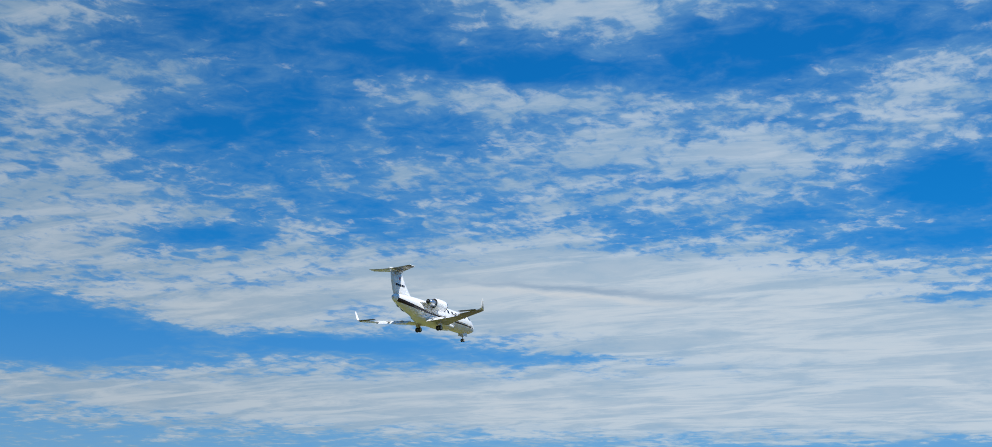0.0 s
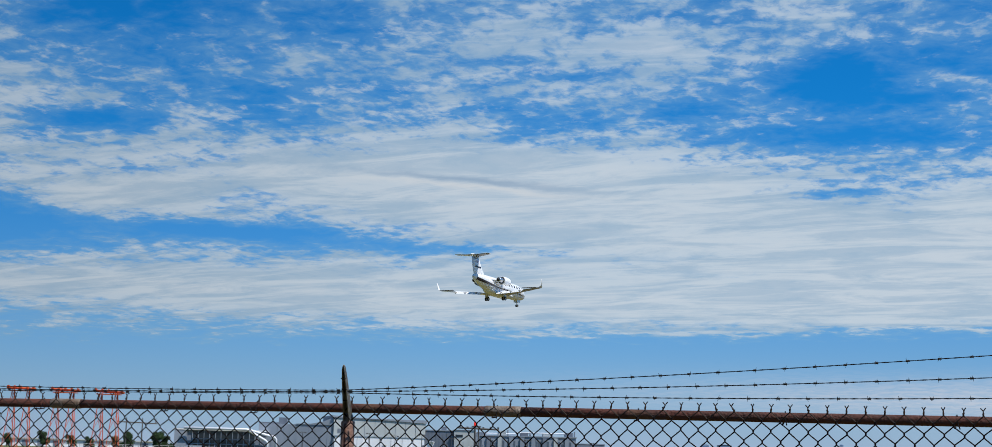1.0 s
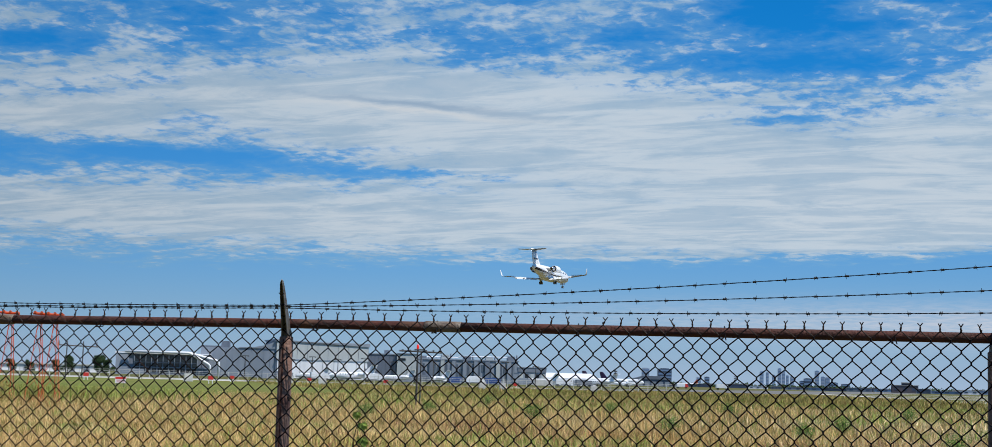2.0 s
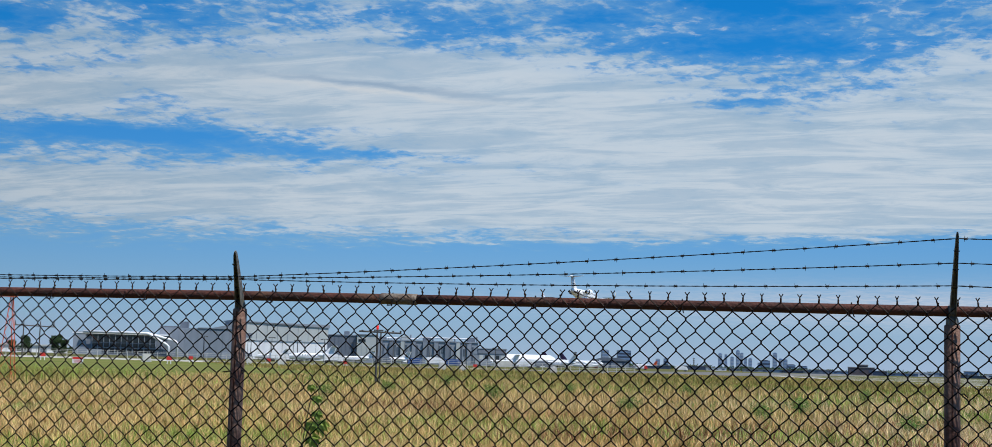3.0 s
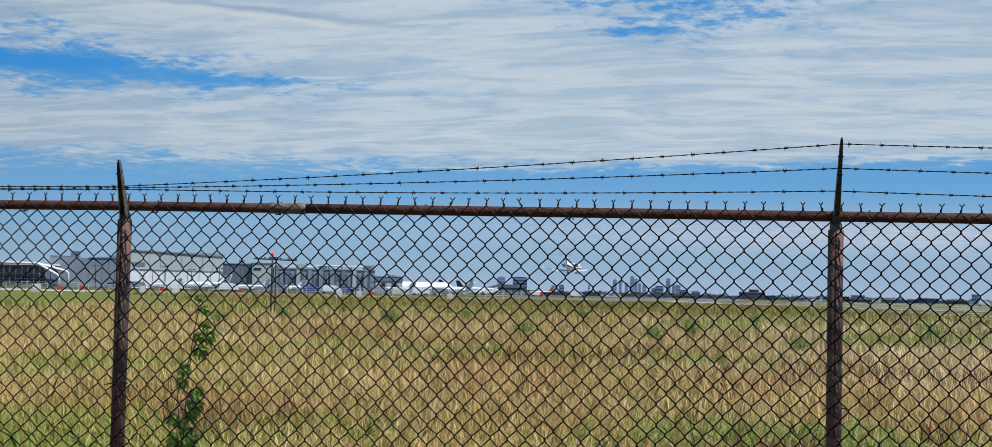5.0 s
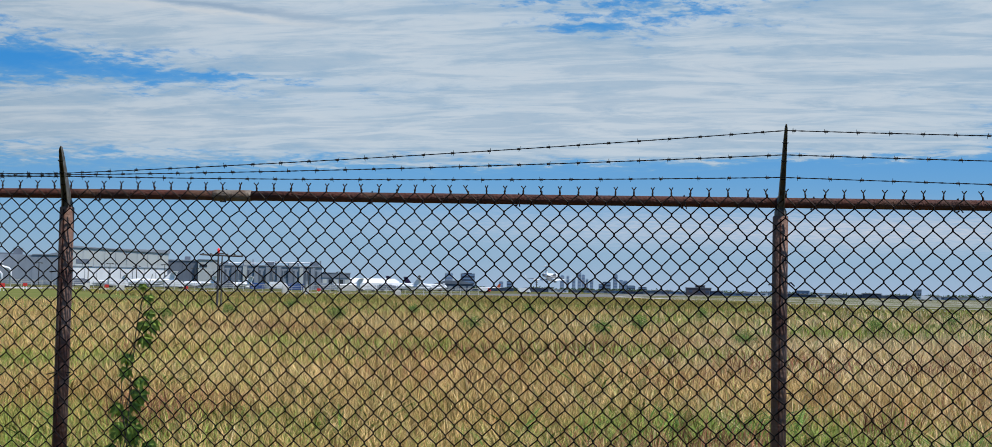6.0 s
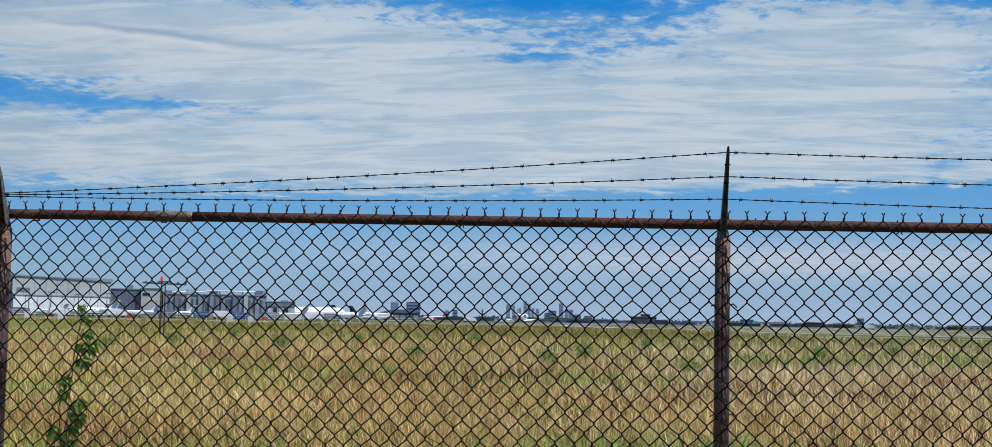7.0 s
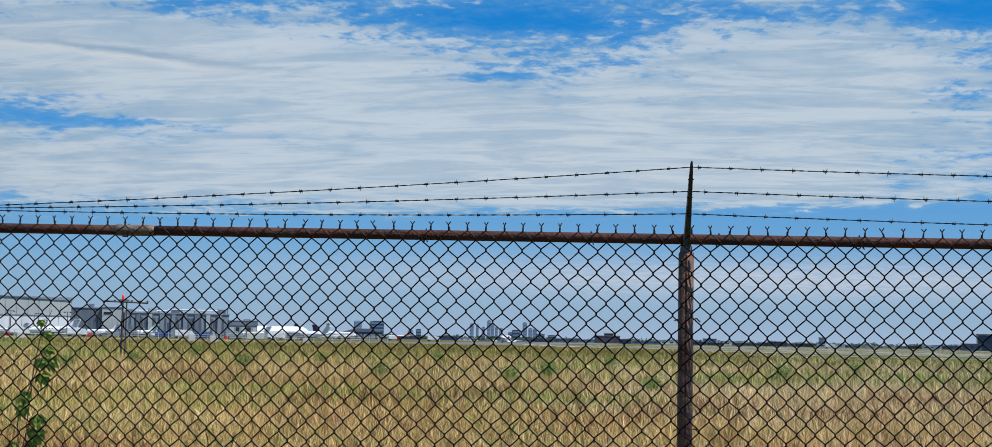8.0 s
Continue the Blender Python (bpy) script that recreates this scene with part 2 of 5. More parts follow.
# shade of the jet's wing and tailplane undersides, as a grey
JETSHADE = paint("shaded_underside_grey", (0.3, 0.3, 0.31), (0.24, 0.24, 0.25), 0.5, 0.35, 0, 0, 3.0)
JETGREY = paint("grey_wing_paint", (0.5, 0.51, 0.53), (0.42, 0.43, 0.45), 0.5, 0.35, 0, 0, 3.0)
JETDARK = paint("dark_grey_control_surface", (0.075, 0.075, 0.08), (0.055, 0.055, 0.06), 0.5, 0.4, 0, 0, 3.0)
STRIPE = paint("dark_stripe_paint", (0.02, 0.018, 0.028), (0.012, 0.011, 0.016), 1.0, 0.25)
METAL = paint("bare_intake_metal", (0.62, 0.63, 0.65), (0.5, 0.5, 0.52), 1.2, 0.25, 0.9)
BLACK = paint("black_rubber", (0.02, 0.02, 0.02), (0.013, 0.013, 0.013), 4.0, 0.7)
PANE = paint("dark_glass", (0.02, 0.028, 0.035), (0.012, 0.016, 0.02), 0.3, 0.08)
SHADEGLASS = paint("grey_tinted_glass", (0.114, 0.1425, 0.1805), (0.076, 0.095, 0.1235), 0.3, 0.2)
ORANGE = paint("orange_mast_paint", (0.62, 0.1, 0.025), (0.48, 0.075, 0.02), 1.5, 0.5, 0, 0.1, 20, wear=(0.75, 0.5, 0.42), wear_at=0.66)
REDLAMP = paint("red_lamp_lens", (0.8, 0.03, 0.02), (0.7, 0.02, 0.02), 5, 0.25, glow=0.5)
POLE = paint("grey_pole", (0.1, 0.095, 0.09), (0.06, 0.058, 0.055), 2, 0.6, 0.3)
LIGHTGREY = paint("light_grey_cladding", (0.462, 0.49, 0.483), (0.392, 0.42, 0.42), 0.06, 0.6, 0, 0, 0.5, stretch=(1, 1, 0.3))
MIDGREY = paint("mid_grey_cladding", (0.273, 0.3055, 0.3575), (0.221, 0.2535, 0.299), 0.06, 0.6, 0, 0, 0.5, stretch=(1, 1, 0.3))
DARKGREY = paint("blue_grey_cladding", (0.169, 0.195, 0.2405), (0.1235, 0.143, 0.182), 0.07, 0.55, 0, 0, 0.5, stretch=(1, 1, 0.3))
WHITE = paint("white_cladding", (0.792, 0.8052, 0.8316), (0.66, 0.6732, 0.6996), 0.06, 0.5, 0, 0, 0.6, stretch=(1, 1, 0.3))
CONCRETE = paint("concrete_block", (0.6, 0.588, 0.552), (0.48, 0.468, 0.444), 0.6, 0.85, 0, 0, 5)
REDPAINT = paint("red_sign_paint", (0.62, 0.035, 0.025), (0.5, 0.03, 0.022), 1.0, 0.45)
BLUEPAINT = paint("blue_container_paint", (0.03, 0.085, 0.27), (0.022, 0.06, 0.2), 0.5, 0.5)
TAILORANGE = paint("orange_red_tail_paint", (0.75, 0.12, 0.03), (0.6, 0.09, 0.025), 0.4, 0.35)
PURPLE = paint("dark_purple_tail_paint", (0.05, 0.02, 0.07), (0.035, 0.012, 0.05), 0.4, 0.3)
BARK = paint("bark", (0.09, 0.065, 0.045), (0.05, 0.038, 0.028), 2, 0.9)
LEAF = paint("tree_leaves", (0.045, 0.075, 0.03), (0.025, 0.045, 0.018), 0.5, 0.7, 0, 0, 4, island=0.35, shine=0.08)
# far facades: the haze of distance is mixed into these base colours
HAZEGLASS = paint("hazed_tower_glass", (0.174, 0.2697, 0.435), (0.1218, 0.2001, 0.3306), 0.02, 0.35, 0, 0, 0.3)
HAZESTONE = paint("hazed_tower_concrete", (0.3078, 0.3807, 0.5022), (0.2106, 0.2673, 0.3564), 0.02, 0.8, 0, 0, 0.3)
HAZEDARK = paint("hazed_tower_dark", (0.0525, 0.075, 0.1275), (0.0375, 0.0555, 0.09), 0.02, 0.4, 0, 0, 0.3)
BROWNWALL = paint("brown_brick_wall", (0.1, 0.085, 0.095), (0.07, 0.06, 0.07), 0.05, 0.85, 0, 0, 0.6)
ROOF = paint("flat_roof_gravel", (0.3, 0.29, 0.28), (0.22, 0.21, 0.2), 0.2, 0.9, 0, 0, 3)


# ---- mesh helpers ----
def mesh_of(name, bm, material, smooth=False):
    me = bpy.data.meshes.new(name)
    bm.to_mesh(me)
    bm.free()
    me.materials.append(material)
    if smooth:
        me.shade_smooth()
    return me


def part(name, bm, material, parent, label="", smooth=False):
    ob = new(name, mesh_of(name, bm, material, smooth))
    ob.parent = parent
    return tagged(ob, label)


def empty(name, m, label, category, group="", kind=""):
    ob = new(name)
    ob.matrix_basis = m
    return tagged(ob, label, category, group, kind)


def boxes(*sizes, bevel=0.0):
    """Boxes given as (x0, x1, y0, y1, z0, z1)."""
    bm = bmesh.new()
    for x0, x1, y0, y1, z0, z1 in sizes:
        v = [bm.verts.new((x, y, z)) for z in (z0, z1) for x, y in ((x0, y0), (x1, y0), (x1, y1), (x0, y1))]
        for f in ((3, 2, 1, 0), (4, 5, 6, 7), (0, 1, 5, 4), (1, 2, 6, 5), (2, 3, 7, 6), (3, 0, 4, 7)):
            bm.faces.new([v[i] for i in f])
    if bevel:
        bmesh.ops.bevel(bm, geom=bm.edges[:], offset=bevel, segments=2, affect="EDGES", profile=0.6)
    return bm


def loft(rings, bm=None, closed=True, caps=True):
    bm = bm or bmesh.new()
    rows = [[bm.verts.new(p) for p in ring] for ring in rings]
    n = len(rows[0])
    for a, b in zip(rows, rows[1:]):
        for i in range(n if closed else n - 1):
            j = (i + 1) % n
            bm.faces.new((a[i], a[j], b[j], b[i]))
    if caps:
        bm.faces.new(rows[0][::-1])
        bm.faces.new(rows[-1])
    return bm


def tube(points, radius, sides=8, bm=None, caps=True):
    """A round bar along points; radius: one number, or one a point."""
    pts = [Vector(p) for p in points]
    radii = radius if isinstance(radius, (list, tuple)) else [radius] * len(pts)
    rings, up = [], None
    for i, p in enumerate(pts):
        d = (pts[min(i + 1, len(pts) - 1)] - pts[max(i - 1, 0)]).normalized()
        if up is None:
            up = d.orthogonal().normalized()
        up = (up - d * up.dot(d)).normalized()
        side = d.cross(up)
        rings.append([p + (up * math.cos(a) + side * math.sin(a)) * radii[i] for a in (2 * math.pi * k / sides for k in range(sides))])
    return loft(rings, bm, True, caps)


def ring_x(x, cy, cz, ry, rz, n=20):
    """A ring about the x axis."""
    return [(x, cy + ry * math.cos(2 * math.pi * k / n), cz + rz * math.sin(2 * math.pi * k / n)) for k in range(n)]


# ---- bearings ----
EYE_X, EYE_Y = 2.84, -5.97


def at(az, d):
    """The place at a bearing and distance from the near side of the fence."""
    a = radians(0.99 * az + 5.2)
    return Vector((EYE_X + d * math.sin(a), EYE_Y + d * math.cos(a), 0))


# ---- ground ----
def sheet(name, corners, z, material, label, cuts=1):
    bm = bmesh.new()
    a, b, c, d = [Vector((x, y, z)) for x, y in corners]
    grid = [[bm.verts.new((a.lerp(b, i / cuts)).lerp(d.lerp(c, i / cuts), j / cuts)) for j in range(cuts + 1)] for i in range(cuts + 1)]
    for i in range(cuts):
        for j in range(cuts):
            bm.faces.new((grid[i][j], grid[i + 1][j], grid[i + 1][j + 1], grid[i][j + 1]))
    return tagged(new(name, mesh_of(name, bm, material)), label, kind="structure")


def ground():
    bm = bmesh.new()
    rings = [0.0, 30, 118, 400, 1200, 4700]
    rows = [[bm.verts.new((3.4 + r * math.cos(2 * math.pi * k / 64), -5.6 + r * math.sin(2 * math.pi * k / 64), 0)) for k in range(64)] for r in rings[1:]]
    mid = bm.verts.new((3.4, -5.6, 0))
    for k in range(64):
        bm.faces.new((mid, rows[0][k], rows[0][(k + 1) % 64]))
        for p, q in zip(rows, rows[1:]):
            bm.faces.new((p[k], q[k], q[(k + 1) % 64], p[(k + 1) % 64]))
    tagged(new("ground", mesh_of("ground", bm, SOIL)), "dry grassy field with patches of green", kind="structure")
    def plan(*places):
        return [tuple(p.xy) if isinstance(p, Vector) else p for p in places]

    sheet("mown_strip", plan(at(-9.0, 560), at(2.5, 199), at(48, 207), (1500, 1500)), 0.01, MOWN, "mown airfield grass beyond the taxiway", 1)
    sheet("mown_strip", plan(at(-52, 352), at(-8.0, 470), (900, 1600), (-1600, 1600)), 0.014, MOWN, "mown airfield grass round the hangars", 1)
    sheet("mown_strip", ((-900, 20), (-39, 20), (-49.8, 128), (-900, 128)), 0.012, MOWNGREEN, "mown green grass beside the tall dry field", 1)
    sheet("mown_strip", plan((-900, 128), (-49.8, 128), at(-28.5, 345), at(-60, 345)), 0.013, MOWNGREEN, "mown green grass before the service road", 1)
    # runway, heading away from the fence to the far distance
    d = Vector((math.sin(radians(1.66)), math.cos(radians(1.66))))
    s = Vector((d.y, -d.x))
    o = Vector((-70.7, 425))
    sheet("runway", [tuple(o - s * 30), tuple(o + s * 30), tuple(o + s * 30 + d * 3000), tuple(o - s * 30 + d * 3000)], 0.03, ASPHALT, "long grey asphalt runway")
    for a0, d0, a1, d1, w in ((-10.6, 655, 2.5, 196, 3.6), (2.5, 196, 45, 205, 2.6), (-4.7, 768, 44, 596, 11), (-1.1, 1206, 37.6, 1145, 18), (-9.7, 492, 53.7, 517, 6), (-5.0, 330, 30, 300, 4), (0.0, 250, 30, 238, 2.5), (-7.5, 425, 30, 380, 6), (-9.6, 600, 30, 560, 9), (-8, 900, 30, 860, 14), (-2.5, 355, 30, 350, 4), (-3, 470, 30, 465, 6), (-5, 700, 30, 690, 7), (-4, 1050, 30, 1040, 12)):
        p, q = at(a0, d0).xy, at(a1, d1).xy
        n = (q - p).normalized()
        n = Vector((n.y, -n.x)) * w
        sheet("taxiway", [tuple(p - n), tuple(p + n), tuple(q + n), tuple(q - n)], 0.024, TARMAC, "pale concrete taxiway across mown grass")


ground()


# ---- fence ----
MESH_Y = -0.052
SPAN = 3.05


def rail_z(x):
    return 2.063 - 0.004 * x if x > 0 else 2.063 + 0.001 * max(x, -3.05)


def columns():
    """The places of the upper twists of the mesh along the fence; the bay before the first post is stretched a little."""
    return [-0.036 - 0.0795 * k for k in range(110, 0, -1)] + [-0.036 + 0.07575 * k for k in range(0, 125)]


def chain_mesh(fence):
    """Zigzag wires that hook into one another, with twisted ends over the rail."""
    xs = columns()
    low, ends = ([], []), ([], [])

    def bar(pts, r, into=low):
        verts, faces = into
        base = len(verts)
        for i, p in enumerate(pts):
            q0, q1 = Vector(pts[max(i - 1, 0)]), Vector(pts[min(i + 1, len(pts) - 1)])
            d = (q1 - q0).normalized()
            side = Vector((d.z, 0, -d.x)).normalized()
            for u, v in ((1, 0), (0, 1), (-1, 0), (0, -1)):
                verts.append(tuple(Vector(p) + side * u * r + Vector((0, 1, 0)) * v * r))
        for i in range(len(pts) - 1):
            for k in range(4):
                a, b = base + 4 * i + k, base + 4 * i + (k + 1) % 4
                faces.append((a, b, b + 4, a + 4))

    half, r = 0.0418, 0.0027
    wob = random.Random(4)
    n = 47
    jit = {}

    def knot(i, j):
        """Place of knot j down the column i (in half diamonds)."""
        if (i, j) not in jit:
            k = i // 2
            x = xs[k] if i % 2 == 0 else (xs[k] + xs[k + 1]) / 2
            jit[(i, j)] = (x + wob.uniform(-0.0025, 0.0025), rail_z(x) + 0.0236 - half * j + wob.uniform(-0.002, 0.002))
        return jit[(i, j)]

    for i in range(2 * (len(xs) - 1)):
        # this wire swings between column i and column i + 1
        pts = []
        for j in range(n):
            on = i if (j % 2 == 0) == (i % 2 == 0) else i + 1
            x, z = knot(on, j)
            dy = 0.003 if on == i else -0.003
            x += 0.0016 if on == i else -0.0016
            pts.append((x, MESH_Y + dy, z + 0.006))
            pts.append((x, MESH_Y - dy, z - 0.006))
        bar(pts[:3], 0.0023, ends)
        bar(pts[2:], r)
    for x in xs:
        z = rail_z(x) + 0.004
        lean, sp = wob.uniform(-0.004, 0.004), wob.uniform(0.006, 0.011)
        if wob.random() < 0.05:
            lean *= 4
        bar([(x - 0.002, MESH_Y, z + 0.014), (x + 0.0015 + lean * 0.5, MESH_Y + 0.002, z + 0.026), (x + lean, MESH_Y, z + 0.036), (x - sp + lean, MESH_Y, z + 0.048)], 0.0022, ends)
        bar([(x + 0.002, MESH_Y, z + 0.014), (x - 0.0015 + lean * 0.5, MESH_Y - 0.002, z + 0.026), (x + lean, MESH_Y, z + 0.036), (x + sp + lean, MESH_Y, z + 0.049)], 0.0022, ends)
    for name, (verts, faces), mat, label in (("chain_mesh", low, WIRE, "dark diamond mesh of woven wire"), ("mesh_selvage", ends, TWIST, "twisted wire ends over the rail")):
        me = bpy.data.meshes.new(name)
        me.from_pydata(verts, [], faces)
        me.materials.append(mat)
        ob = new(name, me)
        ob.parent = fence
        tagged(ob, label, kind="stuff")


def post_arm(post, foot, tip, wide=1.0):
    """A pressed steel channel, tapering from its cap to the tip."""
    foot, tip = Vector(foot), Vector(tip)
    d = (tip - foot).normalized()
    side = Vector((1, 0, 0))
    side = (side - d * side.dot(d)).normalized()
    out = d.cross(side)
    rings = []
    for f, w, h in ((0, 0.030, 0.026), (0.3, 0.026, 0.022), (0.8, 0.017, 0.014), (0.96, 0.012, 0.010), (1.0, 0.007, 0.006)):
        p = foot + (tip - foot) * f
        rings.append([p + side * (w * wide * a) + out * (h * b) for a, b in ((-1, -1), (-0.75, -1), (-0.6, 0.4), (0.6, 0.4), (0.75, -1), (1, -1), (1, 0.8), (0.8, 1), (-0.8, 1), (-1, 0.8))])
    arm = part("arm", loft(rings), ARM, post, "weathered galvanised barbed wire arm")
    for f in (0.42, 0.62, 0.82):
        p = foot + (tip - foot) * f - out * 0.016
        part("wire_clip", tube([p - side * 0.011, p - side * 0.005 - out * 0.006, p + side * 0.005 - out * 0.006, p + side * 0.011], 0.002, 6), WIRE, arm)
    cap = tube([foot + Vector((0, 0, -0.03)), foot + Vector((0, 0, 0.012)), foot + Vector((0, 0, 0.03))], [0.026, 0.024, 0.016], 16)
    part("cap", cap, ARM, post, smooth=True)


def along(a, b, n, sag=0.0):
    a, b = Vector(a), Vector(b)
    return [a.lerp(b, i / n) - Vector((0, 0, sag * 4 * (i / n) * (1 - i / n))) for i in range(n + 1)]


def barbed_strand(points, seed, every=0.114):
    """Two twisted wires with four-pointed barbs."""
    rnd = random.Random(seed)
    bm = bmesh.new()
    dense, run = [], []
    for a, b in zip(points, points[1:]):
        n = max(2, int((b - a).length / 0.03))
        dense += [a.lerp(b, i / n) for i in range(n)]
    dense.append(points[-1])
    for phase in (0, math.pi):
        tw, s = [], 0.0
        for i, p in enumerate(dense):
            s += (p - dense[i - 1]).length if i else 0
            tw.append(p + Vector((0, math.cos(s * 70 + phase), math.sin(s * 70 + phase))) * 0.0013)
        tube(tw, 0.0018, 4, bm)
    s, nxt = 0.0, rnd.uniform(0.02, 0.1)
    for a, b in zip(dense, dense[1:]):
        s += (b - a).length
        if s >= nxt:
            nxt = s + every * rnd.uniform(0.93, 1.07)
            d = (b - a).normalized()
            tube([a - d * 0.007, a + d * 0.007], 0.0042, 6, bm)
            spin = rnd.uniform(0, math.pi)
            for k, off in ((0, -0.004), (1, 0.004)):
                t = spin + k * rnd.uniform(1.1, 1.9)
                w = Vector((0, math.cos(t), math.sin(t)))
                lean = d * rnd.uniform(-0.35, 0.35)
                for sgn in (1, -1):
                    e = (w * sgn + lean * sgn).normalized()
                    tube([a + d * off, a + d * off + e * 0.0125], [0.0018, 0.0007], 4, bm)
    return bm


def fence():
    root = empty("chain_link_fence", pose(0, 0, 0), "rusty chain-link fence topped with three strands of barbed wire", "fence")
    tips = {}
    for i in range(-3, 4):
        x = SPAN * i
        top = 2.012 if i < 1 else 2.005
        ob = part("post", tube([(x, 0, 0), (x, 0, top - 0.012), (x, 0, top - 0.008)], [0.031, 0.031, 0.028], 20), POST, root, "weathered steel fence post", True)
        # the strip of rust that runs along the post's seam
        part("seam", boxes((x - 0.003, x + 0.003, -0.0325, -0.0295, 0, top - 0.02)), RUST, ob)
        foot = Vector((x, 0, top))
        tip = Vector((x + 0.091, -0.27, 2.24)) if i == 0 else Vector((x + 0.012, -0.201, 2.345))
        tips[i] = (foot, tip)
        post_arm(ob, foot, tip, 0.5 if i == 0 else 0.46)
        for z in (1.72, 1.28, 0.8, 0.3):
            tie = tube([(x - 0.045, MESH_Y, z), (x - 0.03, 0.02, z + 0.006), (x, 0.034, z), (x + 0.03, 0.02, z + 0.006), (x + 0.042, MESH_Y, z + 0.01), (x + 0.055, MESH_Y - 0.012, z - 0.004)], 0.0026, 6)
            part("wire_tie", tie, WIRE, ob)
        # brace band that holds the rail behind the arm
        part("rail_loop", tube([(x - 0.014, 0, rail_z(x)), (x + 0.014, 0, rail_z(x))], 0.0265, 16), ARM, ob)
    cuts = [-8.9, -1.52, 0.75, 6.9, 9.4]
    for a, b in zip(cuts, cuts[1:]):
        n = 12
        pts = [(a + (b - a) * k / n, 0, rail_z(a + (b - a) * k / n)) for k in range(n + 1)]
        part("top_rail", tube(pts, 0.0212, 18), RUST, root, "rust-brown top rail pipe", True)
    for x in cuts[1:-1]:
        part("rail_sleeve", tube([(x - 0.085, 0, rail_z(x - 0.085)), (x - 0.08, 0, rail_z(x - 0.08)), (x + 0.08, 0, rail_z(x + 0.08)), (x + 0.085, 0, rail_z(x + 0.085))], [0.022, 0.0242, 0.0242, 0.022], 18), PRIMER, root, "worn galvanised rail sleeve", True)
    rnd = random.Random(8)
    for k in range(30):
        x = -8.8 + 0.6 * k + rnd.uniform(-0.08, 0.08)
        z = rail_z(x)
        t = tube([(x + 0.012, MESH_Y, z - 0.032), (x + 0.004, -0.024, z - 0.012), (x, -0.006, z + 0.025), (x - 0.004, 0.022, z + 0.006), (x - 0.01, 0.012, z - 0.026), (x - 0.008, MESH_Y, z - 0.03), (x - 0.003, MESH_Y - 0.006, z - 0.026)], 0.0026, 6)
        part("wire_tie", t, WIRE, root)
    shares = {0: (0.55, 0.525, 0.5), 1: (0.93, 0.665, 0.415)}
    for w in range(3):
        pts = []
        for i in range(-3, 4):
            foot, tip = tips[i]
            f = shares.get(i, (0.82, 0.54, 0.275))[w]
            if i < 0:
                f = (0.43, 0.38, 0.36)[w]
            pts.append(foot.lerp(tip, f) + Vector((0, -0.012, 0)))
        line = []
        for a, b in zip(pts, pts[1:]):
            line += along(a, b, 10, 0.012)[:-1]
        line.append(pts[-1])
        part("barbed_strand", barbed_strand([Vector(p) for p in line], 20 + w), BARB, root, "twisted barbed wire strand")
    chain_mesh(root)


fence()


# ---- business jet ----
def wing_ring(x_le, y, z, chord, thick, tw=0.0):
    """An aerofoil section in the xz plane; x points forward."""
    prof = ((0, 0), (0.02, 0.42), (0.12, 0.85), (0.35, 1.0), (0.65, 0.62), (1.0, 0.03), (0.65, -0.22), (0.35, -0.42), (0.12, -0.45), (0.02, -0.28))
    c, s = math.cos(radians(tw)), math.sin(radians(tw))
    out = []
    for u, v in prof:
        px, pz = -u * chord, v * thick * chord * 0.55
        out.append((x_le + px * c + pz * s, y, z + pz * c - px * s * -1))
    return out


def fuselage_ring(x, n=28):
    """Half width, half height and centre height along the body (metres forward of the main gear)."""
    table = ((10.4, 0.03, 0.03, -0.44), (10.25, 0.24, 0.22, -0.43), (9.9, 0.48, 0.44, -0.38), (9.35, 0.78, 0.74, -0.28), (8.6, 1.05, 1.04, -0.13), (7.6, 1.24, 1.26, -0.03), (6.5, 1.345, 1.345, 0.0),
             (-1.5, 1.345, 1.345, 0.0), (-3.2, 1.28, 1.24, 0.08), (-4.8, 1.1, 1.04, 0.24), (-6.2, 0.84, 0.8, 0.4), (-7.2, 0.58, 0.62, 0.5), (-7.8, 0.4, 0.46, 0.56), (-8.05, 0.26, 0.3, 0.58), (-8.15, 0.08, 0.1, 0.58))
    for (x0, *a), (x1, *b) in zip(table, table[1:]):
        if x <= x0 and x >= x1:
            f = (x0 - x) / (x0 - x1)
            w, h, c = (p + (q - p) * f for p, q in zip(a, b))
            return w, h, c
    return table[-1][1:]


def on_body(x, z, side, out=0.0):
    w, h, c = fuselage_ring(x)
    s = max(0.0, 1 - ((z - c) / h) ** 2)
    y = w * math.sqrt(s)
    n = Vector((0, y / w / w, (z - c) / h / h)).normalized()
    return Vector((x, side * (y + out * n.y), z + out * n.z))


def skin_patch(cells, side, out, name, mat, parent, label=""):
    """A thin plate that follows the body: rows of (x, z low, z high)."""
    bm = bmesh.new()
    rows = []
    for x, z0, z1 in cells:
        inner = [bm.verts.new(on_body(x, z0 + (z1 - z0) * k / 3, side, out - 0.03)) for k in range(4)]
        outer = [bm.verts.new(on_body(x, z0 + (z1 - z0) * k / 3, side, out)) for k in range(4)]
        rows.append(outer + inner[::-1])
    for a, b in zip(rows, rows[1:]):
        for i in range(8):
            bm.faces.new((a[i], a[(i + 1) % 8], b[(i + 1) % 8], b[i]))
    bm.faces.new(rows[0][::-1])
    bm.faces.new(rows[-1])
    bmesh.ops.recalc_face_normals(bm, faces=bm.faces[:])
    return part(name, bm, mat, parent, label)


